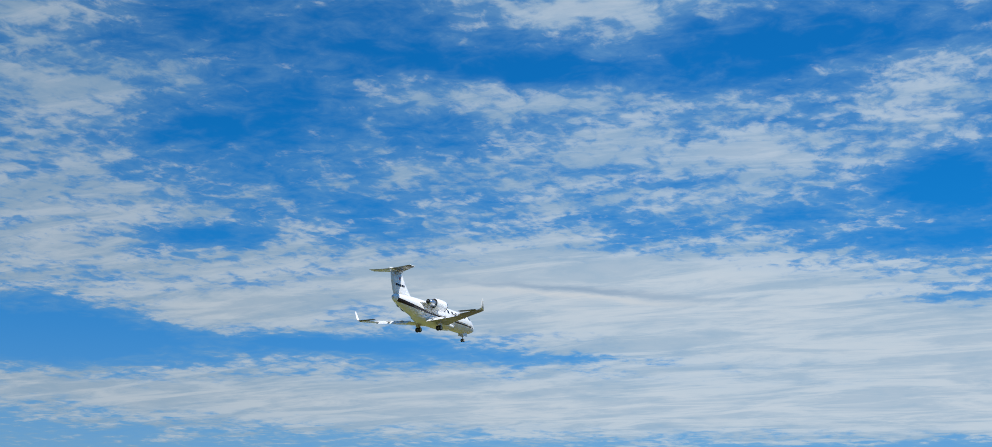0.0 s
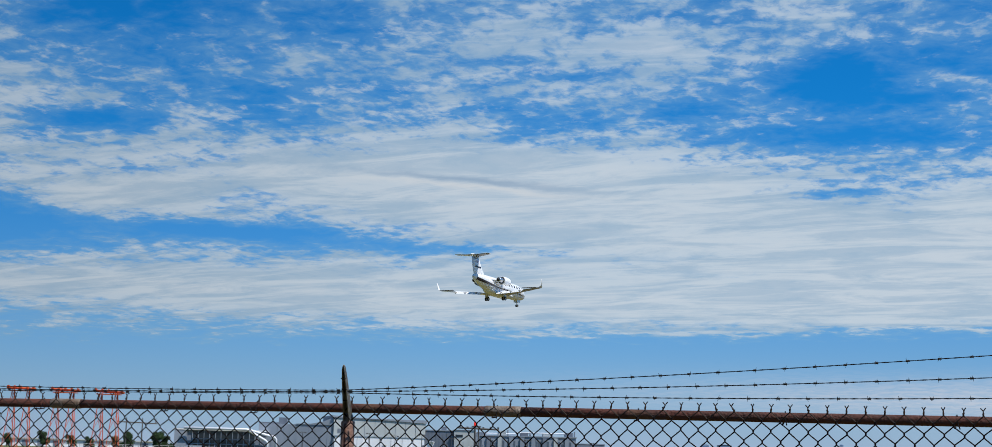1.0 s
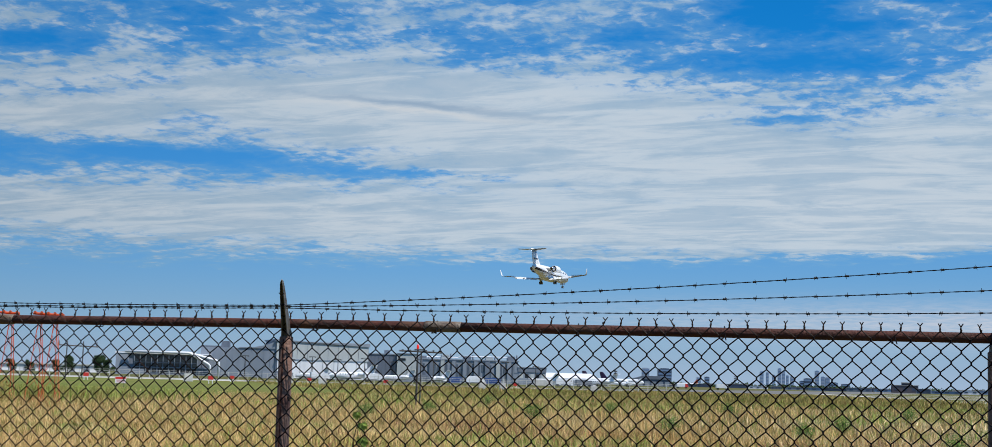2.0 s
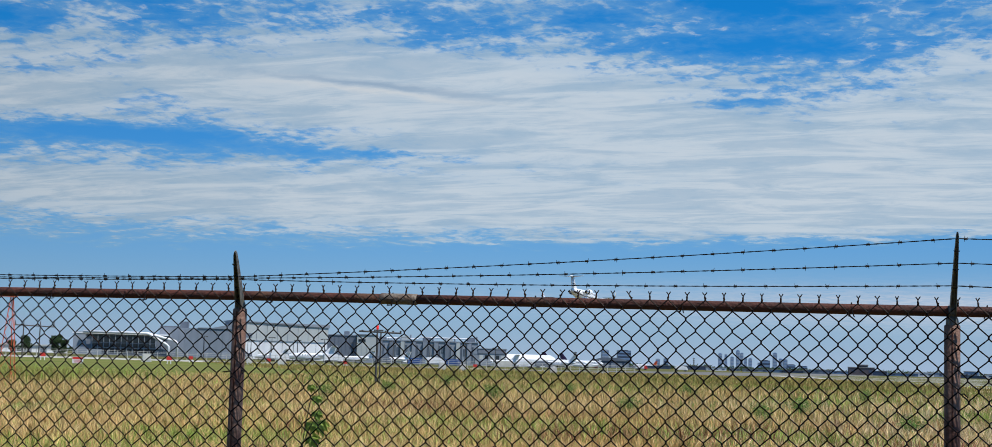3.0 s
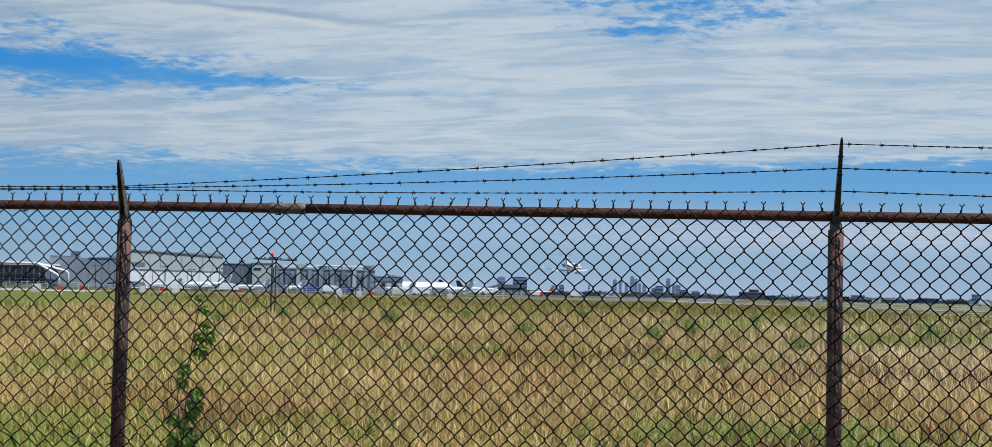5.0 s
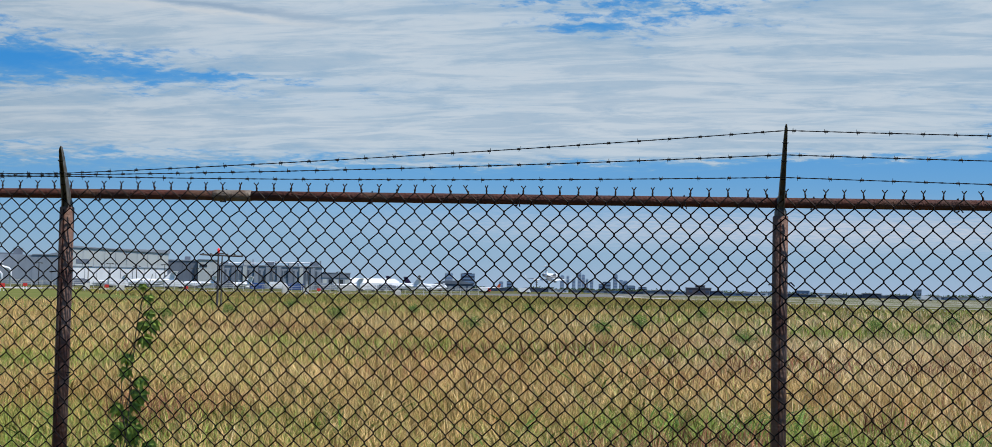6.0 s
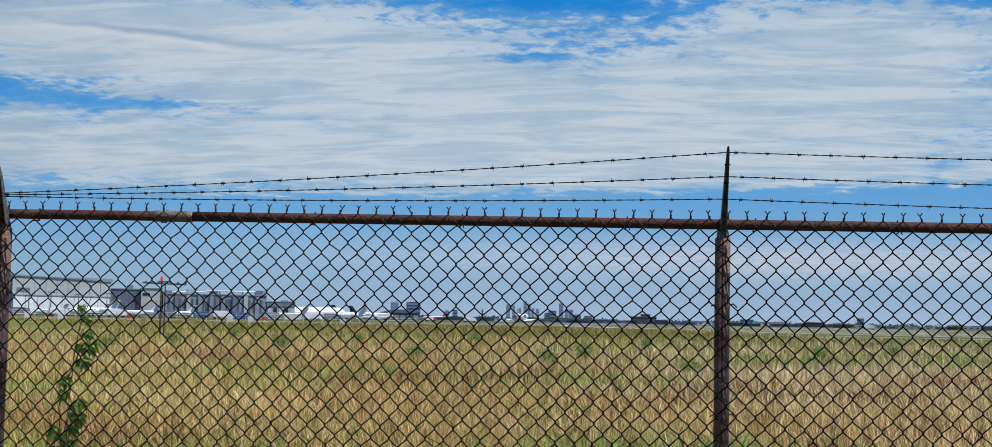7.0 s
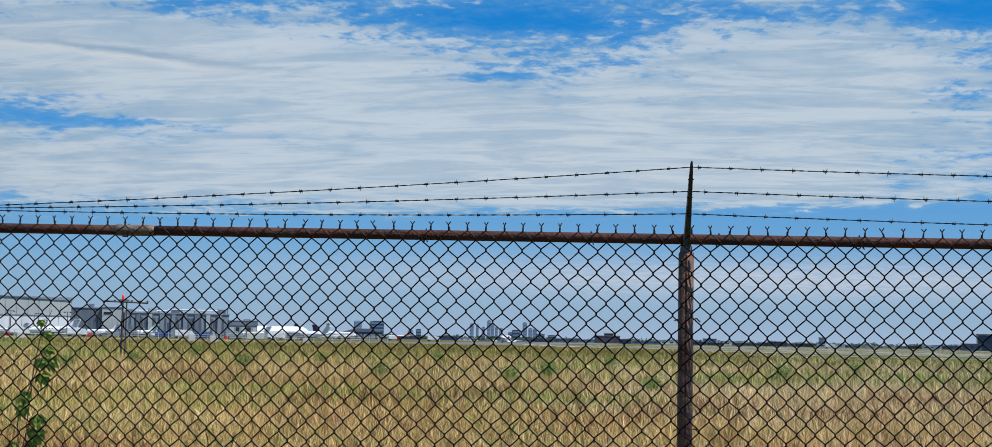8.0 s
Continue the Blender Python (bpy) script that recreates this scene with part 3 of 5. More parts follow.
def wheel(parent, x, y, z, r, w):
    tyre = part("tyre", loft([[(x + rr * math.cos(a), y + yy, z + rr * math.sin(a)) for a in (2 * math.pi * k / 18 for k in range(18))]
                              for yy, rr in ((-w / 2, r * 0.62), (-w / 2, r * 0.88), (-w / 4, r), (w / 4, r), (w / 2, r * 0.88), (w / 2, r * 0.62))]), BLACK, parent, "black rubber tyre", True)
    part("rim", loft([[(x + rr * math.cos(a), y + yy, z + rr * math.sin(a)) for a in (2 * math.pi * k / 14 for k in range(14))]
                      for yy, rr in ((-w / 2 - 0.01, r * 0.4), (-w / 2 - 0.01, r * 0.6), (w / 2 + 0.01, r * 0.6), (w / 2 + 0.01, r * 0.4))]), JETGREY, tyre)


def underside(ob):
    """Darker grey on the faces that look down: shade put into colour."""
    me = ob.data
    me.materials.append(JETSHADE)
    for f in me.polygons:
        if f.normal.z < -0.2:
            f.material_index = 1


def jet():
    root = empty("business_jet", pose(0, 0, 0), "white twin-engine business jet with landing gear down", "airplane")
    xs = [10.4, 10.33, 10.25, 10.1, 9.9, 9.65, 9.35, 9.0, 8.6, 8.1, 7.6, 7.0, 6.5, 4, 2, 0, -1.5, -2.3, -3.2, -4, -4.8, -5.5, -6.2, -6.8, -7.2, -7.5, -7.8, -7.95, -8.05, -8.12, -8.15]
    rings = [[(x, w * math.cos(a), c + h * math.sin(a)) for a in (2 * math.pi * k / 28 for k in range(28))] for x in xs for w, h, c in (fuselage_ring(x),)]
    body = part("fuselage", loft(rings), JET, root, "glossy white fuselage", True)
    belly = loft([ring_x(x, 0, z, ry, rz, 18) for x, z, ry, rz in ((5.2, -1.0, 0.3, 0.1), (4.2, -1.1, 1.1, 0.42), (2.5, -1.12, 1.4, 0.55), (-1.2, -1.12, 1.4, 0.55), (-2.8, -0.95, 1.0, 0.45), (-4.0, -0.7, 0.3, 0.15))])
    part("belly_fairing", belly, JET, root, smooth=True)
    for side in (1, -1):
        def sweep(x):
            """Lower and upper edge of the dark stripe, which widens under the tail."""
            up = max(0.0, (-1.6 - x) / 6.2)
            return -0.52 + 0.62 * up ** 1.4, -0.36 + 0.92 * up ** 1.1
        skin_patch([(x, *sweep(x)) for x in (9.0, 8, 6.5, 4, 2, 0, -1.0, -1.8, -2.6, -3.4, -4.2, -5.0, -5.7, -6.4, -7.0, -7.6)], side, 0.014, "stripe", STRIPE, body, "dark cheatline stripe")
        skin_patch([(x, -0.29, -0.25) for x in (8.8, 8, 6.5, 4, 2, 0, -1.6)], side, 0.012, "pinstripe", STRIPE, body, "thin dark line above the stripe")
        for k in range(7):
            x = 6.3 - 0.95 * k
            skin_patch([(x + 0.17, 0.42, 0.7), (x + 0.2, 0.35, 0.78), (x - 0.2, 0.35, 0.78), (x - 0.17, 0.42, 0.7)], side, 0.008, "cabin_window", PANE, body)
        skin_patch([(8.75, 0.36, 0.62), (8.2, 0.4, 0.95), (7.85, 0.42, 0.98), (7.5, 0.5, 0.85)], side, 0.01, "cockpit_window", PANE, body)
        # wing with flaps, winglet
        y0, y1 = 0.9 * side, 9.35 * side
        wing = part("wing", loft([wing_ring(3.0, y0, -1.08, 5.2, 0.12, 4.0), wing_ring(1.5, 2.9 * side, -1.06, 3.6, 0.11, 4.0), wing_ring(-1.6, y1, -0.74, 1.3, 0.09, 3.0)]), JET, root, "swept white wing with shade painted on its underside", True)
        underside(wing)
        part("winglet", loft([wing_ring(-1.8, y1, -0.75, 1.0, 0.08), wing_ring(-2.1, 9.58 * side, -0.58, 0.7, 0.06), wing_ring(-2.65, 9.8 * side, 0.5, 0.3, 0.05)]), JET, wing, "white upturned winglet", True)
        for a, b in ((1.45, 3.3), (3.4, 6.3)):
            def te(y):
                return (-2.2 - 0.0 * y) if y < 2.9 else -2.2 - (y - 2.9) / 6.45 * 0.8
            rings = []
            for yy in (a, b):
                x = te(yy) + 0.12
                z = -1.42 + 0.06 * yy
                c = 0.95 - 0.07 * yy
                rings.append([(x + c * 0.15, yy * side, z + 0.02), (x, yy * side, z + 0.1), (x - c * 0.5, yy * side, z - 0.12), (x - c * 0.92, yy * side, z - 0.38), (x - c * 0.5, yy * side, z - 0.22), (x, yy * side, z - 0.08)])
            part("flap", loft(rings), JET, wing, "white lowered flap")
        part("aileron", boxes((-3.25, -2.7, min(6.5 * side, 9.0 * side), max(6.5 * side, 9.0 * side), -0.88, -0.82)), JETDARK, wing, "dark outboard aileron")
        for yy in (2.4, 4.3, 6.0):
            part("flap_fairing", tube([(0.2 - 0.3 * yy, yy * side, -1.15 + 0.03 * yy), (-1.0 - 0.2 * yy, yy * side, -1.3 + 0.03 * yy), (-2.3 - 0.13 * yy, yy * side, -1.42 + 0.03 * yy), (-2.9 - 0.13 * yy, yy * side, -1.5 + 0.03 * yy)], [0.03, 0.12, 0.12, 0.02], 10), JETGREY, wing, smooth=True)
        # engine on its pylon
        ey, ez = 2.28 * side, 0.62
        nac = part("nacelle", loft([ring_x(x, ey, ez, r, r, 24) for x, r in ((-0.35, 0.665), (-0.6, 0.7), (-1.2, 0.73), (-1.9, 0.71), (-2.5, 0.64), (-2.52, 0.61), (-2.3, 0.6), (-1.7, 0.6))], caps=False), JET, root, "white engine nacelle with an open fan duct", True)
        part("intake_lip", loft([ring_x(x, ey, ez, r, r, 24) for x, r in ((-0.36, 0.667), (-0.2, 0.65), (-0.12, 0.6), (-0.2, 0.55), (-0.7, 0.52))], caps=False), METAL, nac, "polished intake lip", True)
        part("fan", loft([ring_x(-0.75, ey, ez, 0.66, 0.66, 24), ring_x(-0.85, ey, ez, 0.66, 0.66, 24)]), BLACK, nac)
        part("fan_duct", loft([ring_x(-1.72, ey, ez, 0.6, 0.6, 24), ring_x(-1.8, ey, ez, 0.6, 0.6, 24)]), BLACK, nac, "dark annular fan duct")
        part("core_cowl", loft([ring_x(x, ey, ez, r, r, 24) for x, r in ((-1.7, 0.46), (-2.5, 0.45), (-3.3, 0.37), (-3.75, 0.31), (-3.72, 0.28), (-3.4, 0.28))], caps=False), METAL, nac, "bare metal core cowl", True)
        part("exhaust_core", loft([ring_x(-3.4, ey, ez, 0.28, 0.28, 20), ring_x(-3.8, ey, ez, 0.16, 0.16, 20), ring_x(-4.15, ey, ez, 0.03, 0.03, 20)]), BLACK, nac)
        part("pylon", loft([[(x, 0.9 * side, z) for x, z in ((-0.9, 0.55), (-1.4, 0.68), (-3.9, 0.66), (-4.1, 0.6), (-3.9, 0.54), (-1.4, 0.48))], [(x, 1.75 * side, z) for x, z in ((-1.0, 0.6), (-1.4, 0.72), (-2.9, 0.7), (-3.1, 0.64), (-2.9, 0.58), (-1.4, 0.52))]]), JET, root)
        # main gear
        gear = part("main_gear_leg", tube([(0.1, 1.55 * side, -1.1), (0.0, 1.6 * side, -2.08)], [0.09, 0.07], 10), JETGREY, root, "main landing gear leg")
        part("gear_brace", tube([(0.0, 0.8 * side, -1.25), (0.0, 1.55 * side, -1.7)], 0.045, 8), JETGREY, gear)
        part("gear_door", boxes((-0.5, 0.5, 1.72 * side - 0.02, 1.72 * side + 0.02, -1.75, -1.1)), JET, gear)
        for dy in (-0.21, 0.21):
            wheel(gear, 0.0, 1.6 * side + dy, -2.05, 0.33, 0.24)
        tail = part("tailplane", loft([wing_ring(-6.55, 0.05 * side, 4.02, 2.3, 0.1), wing_ring(-8.1, 3.1 * side, 4.08, 1.15, 0.09)]), JET, root, "white swept tailplane with shade painted on its underside", True)
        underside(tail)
        part("elevator", boxes((-9.0, -8.8, min(0.2 * side, 2.4 * side), max(0.2 * side, 2.4 * side), 4.0, 4.05)), JETGREY, tail)
    fin_rings = []
    for x, z, c, t in ((-3.6, 0.9, 4.4, 0.32), (-4.4, 1.4, 3.9, 0.26), (-5.6, 2.6, 3.1, 0.22), (-6.6, 3.95, 2.35, 0.18)):
        fin_rings.append([(x, 0, z), (x - 0.15 * c, t * 0.75, z), (x - 0.4 * c, t, z), (x - 0.75 * c, t * 0.55, z), (x - c, 0.01, z), (x - c, -0.01, z), (x - 0.75 * c, -t * 0.55, z), (x - 0.4 * c, -t, z), (x - 0.15 * c, -t * 0.75, z)])
    fin = part("fin", loft(fin_rings), JET, root, "tall white tail fin", True)
    part("fin_bullet", tube([(-6.1, 0, 4.05), (-6.6, 0, 4.05), (-8.6, 0, 4.05), (-9.4, 0, 4.05)], [0.03, 0.2, 0.19, 0.02], 12), JET, fin, smooth=True)
    for side in (1, -1):
        # registration, as plain bars, and a small emblem
        for k in range(5):
            x = -6.1 - 0.36 * k
            part("marking_bar", boxes((x - 0.24, x, 0.2 * side - 0.06, 0.2 * side + 0.05, 2.1, 2.34)), STRIPE, fin)
        part("emblem", boxes((-7.25, -6.9, 0.17 * side - 0.03, 0.17 * side + 0.03, 2.85, 3.2)), REDPAINT, fin)
    part("tail_cone", loft([ring_x(-8.0, 0, 0.58, 0.17, 0.19, 14), ring_x(-8.3, 0, 0.6, 0.1, 0.12, 14)]), METAL, body, "bare metal exhaust of the tail unit")
    nose = part("nose_gear_leg", tube([(7.9, 0, -1.2), (8.0, 0, -2.15)], [0.07, 0.055], 10), JETGREY, root, "nose landing gear leg")
    for y in (-0.345, 0.345):
        part("gear_door", boxes((7.4, 8.5, y - 0.015, y + 0.015, -1.6, -1.15)), JET, nose)
    part("taxi_lamp", tube([(8.1, 0, -1.5), (8.2, 0, -1.5)], [0.07, 0.1], 10), METAL, nose)
    for dy in (-0.15, 0.15):
        wheel(nose, 8.0, dy, -2.14, 0.22, 0.15)
    return root


JET_OB = jet()


# ---- far buildings: placed by bearing and distance from the fence ----
def frontage(name, az0, d0, az1, d1, label, category, group=""):
    """An Empty at the left end of a facade, its x axis along it; gives the facade's length too."""
    a, b = at(az0, d0), at(az1, d1)
    turn = math.degrees(math.atan2(b.y - a.y, b.x - a.x))
    return empty(name, pose(a.x, a.y, 0, 0, 0, turn), label, category, group), (b - a).length


def high(el, d):
    return 1.75 + d * math.tan(radians(el))


def panel_wall(parent, x0, x1, y, z0, z1, n, mat, name="panel", gap=0.08):
    w = (x1 - x0) / n
    for k in range(n):
        part(name, boxes((x0 + w * k + gap, x0 + w * (k + 1) - gap, y - 0.12, y + 0.05, z0, z1)), mat, parent)


def hangars():
    D = 700
    # glazed terminal with white roof tubes that bend down to the ground
    t, L = frontage("terminal_pier", -36.75, D, -33.3, D, "dark glazed terminal pier with white roof tubes", "building")
    h = high(0.73, D)
    part("wall", boxes((0, L, 0, 40, 0, h - 1)), DARKGREY, t)
    part("roof", boxes((-1, L + 1, -1, 41, h - 1, h - 0.4)), WHITE, t)
    n = 16
    for k in range(n):
        w = L / n
        for z0, z1 in () if k in (0, 1, 2, 14, 15) else ((1.2, 3.2), (3.7, 5.6), (6.0, h - 1.6)):
            part("window", boxes((w * k + 0.3, w * (k + 1) - 0.3, -0.15, 0.02, z0, z1)), PANE, t)
        part("mullion", boxes((w * k - 0.14, w * k + 0.14, -0.5, -0.02, 0.5, h - 1)), MIDGREY, t)
    for y, bend, foot, drop in ((-3.0, L * 0.79, L + 4.5, 3.9), (-6.5, L * 0.77, L + 0.4, 5.6)):
        part("roof_tube", tube([(L * 0.09, y, h - 0.2), (bend, y, h - 0.2), (bend + 1.0, y, h - 0.5), (foot - 0.8, y, h - drop + 0.5), (foot, y, h - drop - 0.3), (foot + 0.1, y, 0)], 0.62, 12), WHITE, t, "white curved tube", True)
    part("floor_band", boxes((L * 0.2, L, -0.4, -0.05, 3.3, 3.6)), MIDGREY, t)
    part("end_block", boxes((-0.5, L * 0.12, -0.8, 12, 0, h - 0.2)), MIDGREY, t, "plain grey end block")
    part("plinth_wall", boxes((0, L * 0.3, -9, -8.4, 0, 2.6)), MIDGREY, t, "low grey wall before the pier")
    # grey hangar with a taller block
    t, L = frontage("grey_hangar", -33.6, D + 3, -30.72, D + 1, "mid-grey metal hangar with a taller end block", "hangar")
    h = high(0.98, D)
    part("wall", boxes((0, L, 0, 60, 0, h)), MIDGREY, t)
    panel_wall(t, 0, L, -0.02, 0.4, h - 0.3, 12, MIDGREY)
    part("roof", loft([[(L * f, y, z) for y, z in ((-0.5, h), (60, h), (60, h + 0.4), (-0.5, h + e))] for f, e in ((0.5, 0.4), (0.7, 0.5), (0.85, 1.6), (1.0, 3.6))]), MIDGREY, t)
    part("lift_block", boxes((L * 0.26, L * 0.37, 2, 9, h, high(1.23, D))), DARKGREY, t, "dark roof block")
    part("parapet", boxes((0, L * 0.28, 0.2, 1.4, h, h + 0.7)), DARKGREY, t)
    # light grey hangar with white doors
    t, L = frontage("light_grey_hangar", -30.72, D, -27.12, D + 12, "large light-grey hangar with white sliding doors", "hangar")
    h = high(1.29, D)
    part("wall", boxes((0, L, 0, 22, 0, h)), MIDGREY, t)
    part("roof", loft([[(x, -0.6, h), (x, 22.6, h), (x, 22.6, h + 0.6), (x, -0.6, top)] for x, top in ((-0.6, h + 0.9), (L + 0.6, h - 1.6))]), MIDGREY, t)
    panel_wall(t, 0, L, -0.05, h * 0.52, h - 0.4, 9, LIGHTGREY, "panel", 0.12)
    panel_wall(t, 0.5, L - 0.5, -0.3, 0.3, h * 0.5, 8, WHITE, "sliding_door", 0.12)
    part("door_rail", boxes((0, L, -0.7, 0.1, h * 0.5, h * 0.52)), MIDGREY, t)
    part("sign_board", boxes((2, 8, -0.3, 0, h - 7.2, h - 5.2)), DARKGREY, t)
    # dark block
    t, L = frontage("blue_grey_hall", -27.15, D + 16, -26.0, D + 15, "blue-grey metal hall beside the hangar", "building")
    h = high(0.88, D + 15)
    part("wall", boxes((0, L, 0, 40, 0, h)), DARKGREY, t)
    panel_wall(t, 0, L, -0.02, 0.3, h - 0.3, 8, DARKGREY)
    part("roof", boxes((-0.4, L + 0.4, -0.4, 40, h, h + 0.5)), MIDGREY, t)
    part("vent", boxes((L * 0.55, L * 0.72, 3, 8, h + 0.5, h + 2.2)), DARKGREY, t)
    t, L = frontage("pale_annex_block", -25.99, D + 13, -25.2, D + 13, "pale grey annex block with a dark slot window", "building")
    h = high(0.92, D + 13)
    part("wall", boxes((0, L, 0, 30, 0, h)), LIGHTGREY, t)
    part("roof", boxes((-0.3, L + 0.3, -0.3, 30, h, h + 0.4)), DARKGREY, t)
    part("slot_window", boxes((0.8, 4.2, -0.15, 0.05, h - 3.2, h - 2.0)), PANE, t)
    panel_wall(t, 0, L, -0.02, 0.3, h * 0.62, 4, LIGHTGREY)
    part("entrance_door", boxes((L * 0.55, L * 0.8, -0.16, 0.05, 0.1, 3.4)), MIDGREY, t)
    # long workshop with windows and roof units
    t, L = frontage("workshop_building", -25.15, D + 14, -21.2, D + 18, "long grey workshop building with rooftop plant", "building")
    h = high(0.74, D + 16)
    part("wall", boxes((0, L, 0, 35, 0, h)), MIDGREY, t)
    part("roof", boxes((-0.4, L + 0.4, -0.4, 35, h, h + 0.5)), MIDGREY, t)
    n = 9
    for k in range(n):
        w = L / n
        part("pilaster", boxes((w * k, w * k + w * 0.34, -0.9, 0.05, 0, h - 0.3)), (MIDGREY, DARKGREY, LIGHTGREY, MIDGREY, MIDGREY)[k % 5], t)
        part("window", boxes((w * k + w * 0.42, w * k + w * 0.58, -0.12, 0.05, 1.0, h * 0.82)), SHADEGLASS, t)
        part("window", boxes((w * k + w * 0.66, w * (k + 1) - w * 0.06, -0.12, 0.05, h * (0.3 + 0.1 * (k % 3)), h * (0.62 + 0.1 * (k % 3)))), SHADEGLASS if k % 2 else MIDGREY, t)
        part("roller_door", boxes((w * k + w * 0.64, w * (k + 1) - w * 0.04, -0.16, 0.05, 0.1, h * 0.24)), LIGHTGREY if k % 2 else MIDGREY, t)
        part("downpipe", tube([(w * k + w * 0.38, -0.4, 0), (w * k + w * 0.38, -0.4, h)], 0.16, 6), DARKGREY, t)
        if k % 2 == 0:
            part("roof_rail", tube([(w * k, 1, h + 0.5), (w * k, 1, h + 1.7), (w * (k + 0.9), 1, h + 1.7), (w * (k + 0.9), 1, h + 0.5)], 0.09, 5), DARKGREY, t)
            part("roof_stack", tube([(w * (k + 0.95), 4, h), (w * (k + 0.95), 4, h + 2.0 + 0.6 * (k % 3))], 0.4, 8), MIDGREY, t)
            part("roof_unit", boxes((w * k + 0.5, w * k + w * 0.75, 2, 8, h + 0.5, h + 1.6 + 0.5 * (k % 3))), LIGHTGREY if k % 4 else DARKGREY, t)
    part("pipe_run", tube([(0, 3, h + 1.3), (L * 0.4, 3, h + 1.3), (L * 0.42, 3, h + 2.0), (L * 0.9, 3, h + 2.0)], 0.3, 8), WHITE, t)
    # last grey block with a dark fascia
    t, L = frontage("grey_office_block", -21.18, D + 18, -20.1, D + 22, "grey office block with a dark fascia", "building")
    h = high(0.52, D + 20)
    part("wall", boxes((0, L, 0, 20, 0, h)), MIDGREY, t)
    part("fascia", boxes((-0.2, L + 0.2, -0.3, 20, h - 2.2, h)), DARKGREY, t)
    part("roof", boxes((-0.4, L + 0.4, -0.5, 20.2, h, h + 0.4)), MIDGREY, t)
    for k in range(5):
        part("window", boxes((L / 5 * k + 0.5, L / 5 * (k + 1) - 0.5, -0.12, 0.05, 1.2, h - 3.0)), PANE if k % 2 else LIGHTGREY, t)
    # white tent hangar
    t, L = frontage("white_tent_hangar", -20.1, D + 120, -18.1, D + 130, "white fabric tent hangar", "hangar")
    h = high(0.36, D + 125)
    part("shell", loft([[(L * f, y, z) for y, z in ((0, 0), (0, h * 0.6), (3, h * 0.8), (10, h), (20, h), (27, h * 0.8), (30, h * 0.6), (30, 0))] for f in (0, 0.35, 0.7, 1.0)]), WHITE, t, "white fabric shell")
    for k in range(4):
        part("door", boxes((L * 0.06 + L * 0.24 * k, L * 0.06 + L * 0.24 * k + L * 0.15, -0.15, 0.05, 0.1, h * 0.42)), MIDGREY, t)


hangars()


def airliner(m, tail_mat, label):
    root = empty("airliner", m, label, "airplane", "parked airliners")
    part("fuselage", loft([ring_x(x, 0, z, r, r, 16) for x, z, r in ((18, 3.0, 0.1), (17.2, 3.1, 0.9), (15.5, 3.3, 1.6), (13, 3.5, 1.9), (-8, 3.5, 1.9), (-13, 4.0, 1.3), (-17, 4.6, 0.5), (-18, 4.8, 0.1))]), WHITE, root, "white fuselage", True)
    part("fin", loft([[(x - 0.0, y, z) for x, y in ((x0, 0), (x0 - 0.3 * c, 0.2), (x0 - c, 0), (x0 - 0.3 * c, -0.2))] for x0, c, z in ((-11, 6, 5.0), (-15.6, 2.8, 10.5))]), tail_mat, root, "dark painted tail fin")
    for s in (1, -1):
        part("wing", loft([[(x0, y, z), (x0 - 0.3 * c, y, z + 0.3), (x0 - c, y, z)] for x0, y, c, z in ((5, 1.5 * s, 6.5, 2.6), (-3, 16 * s, 1.6, 3.8))]), JETGREY, root)
        part("tailplane", loft([[(x0, y, z), (x0 - 0.3 * c, y, z + 0.2), (x0 - c, y, z)] for x0, y, c, z in ((-13, 0.6 * s, 3.5, 4.8), (-16, 6 * s, 1.4, 5.2))]), WHITE, root)
        part("engine", loft([ring_x(x, 5.5 * s, 1.7, r, r, 14) for x, r in ((5, 0.85), (4.2, 1.05), (2.5, 1.0), (1.2, 0.7))]), WHITE, root, smooth=True)
        part("gear_leg", tube([(0, 2.6 * s, 2.2), (0, 2.6 * s, 0.0)], 0.35, 8), BLACK, root)
    part("nose_gear_leg", tube([(13, 0, 2.2), (13, 0, 0.0)], 0.25, 8), BLACK, root)
    for k in range(14):
        part("cabin_window", boxes((11 - 1.5 * k, 11.5 - 1.5 * k, -1.93, -1.8, 3.7, 4.1)), PANE, root)
    return root


for az, d, turn, mat, label in ((-17.75, 1080, -6, PURPLE, "white airliner with a dark purple tail, parked"), (-17.1, 1130, -8, PURPLE, "white airliner with a purple tail, parked behind another"), (-27.9, 640, 188, DARKGREY, "small white aircraft with a grey tail, parked by a hangar"), (-24.2, 650, 12, DARKGREY, "small white aircraft parked before the workshop"),
                                (-18.5, 960, 4, WHITE, "white airliner with a white tail, parked in a row"), (-16.9, 900, 184, WHITE, "white airliner facing the others, parked in a row"), (-14.6, 2100, 172, TAILORANGE, "white airliner with an orange-red tail, parked far off")):
    p = at(az, d)
    airliner(pose(p.x, p.y, 0, 0, 0, turn) @ Matrix.Scale(1.0 if d > 1000 else 0.5, 4), mat, label)


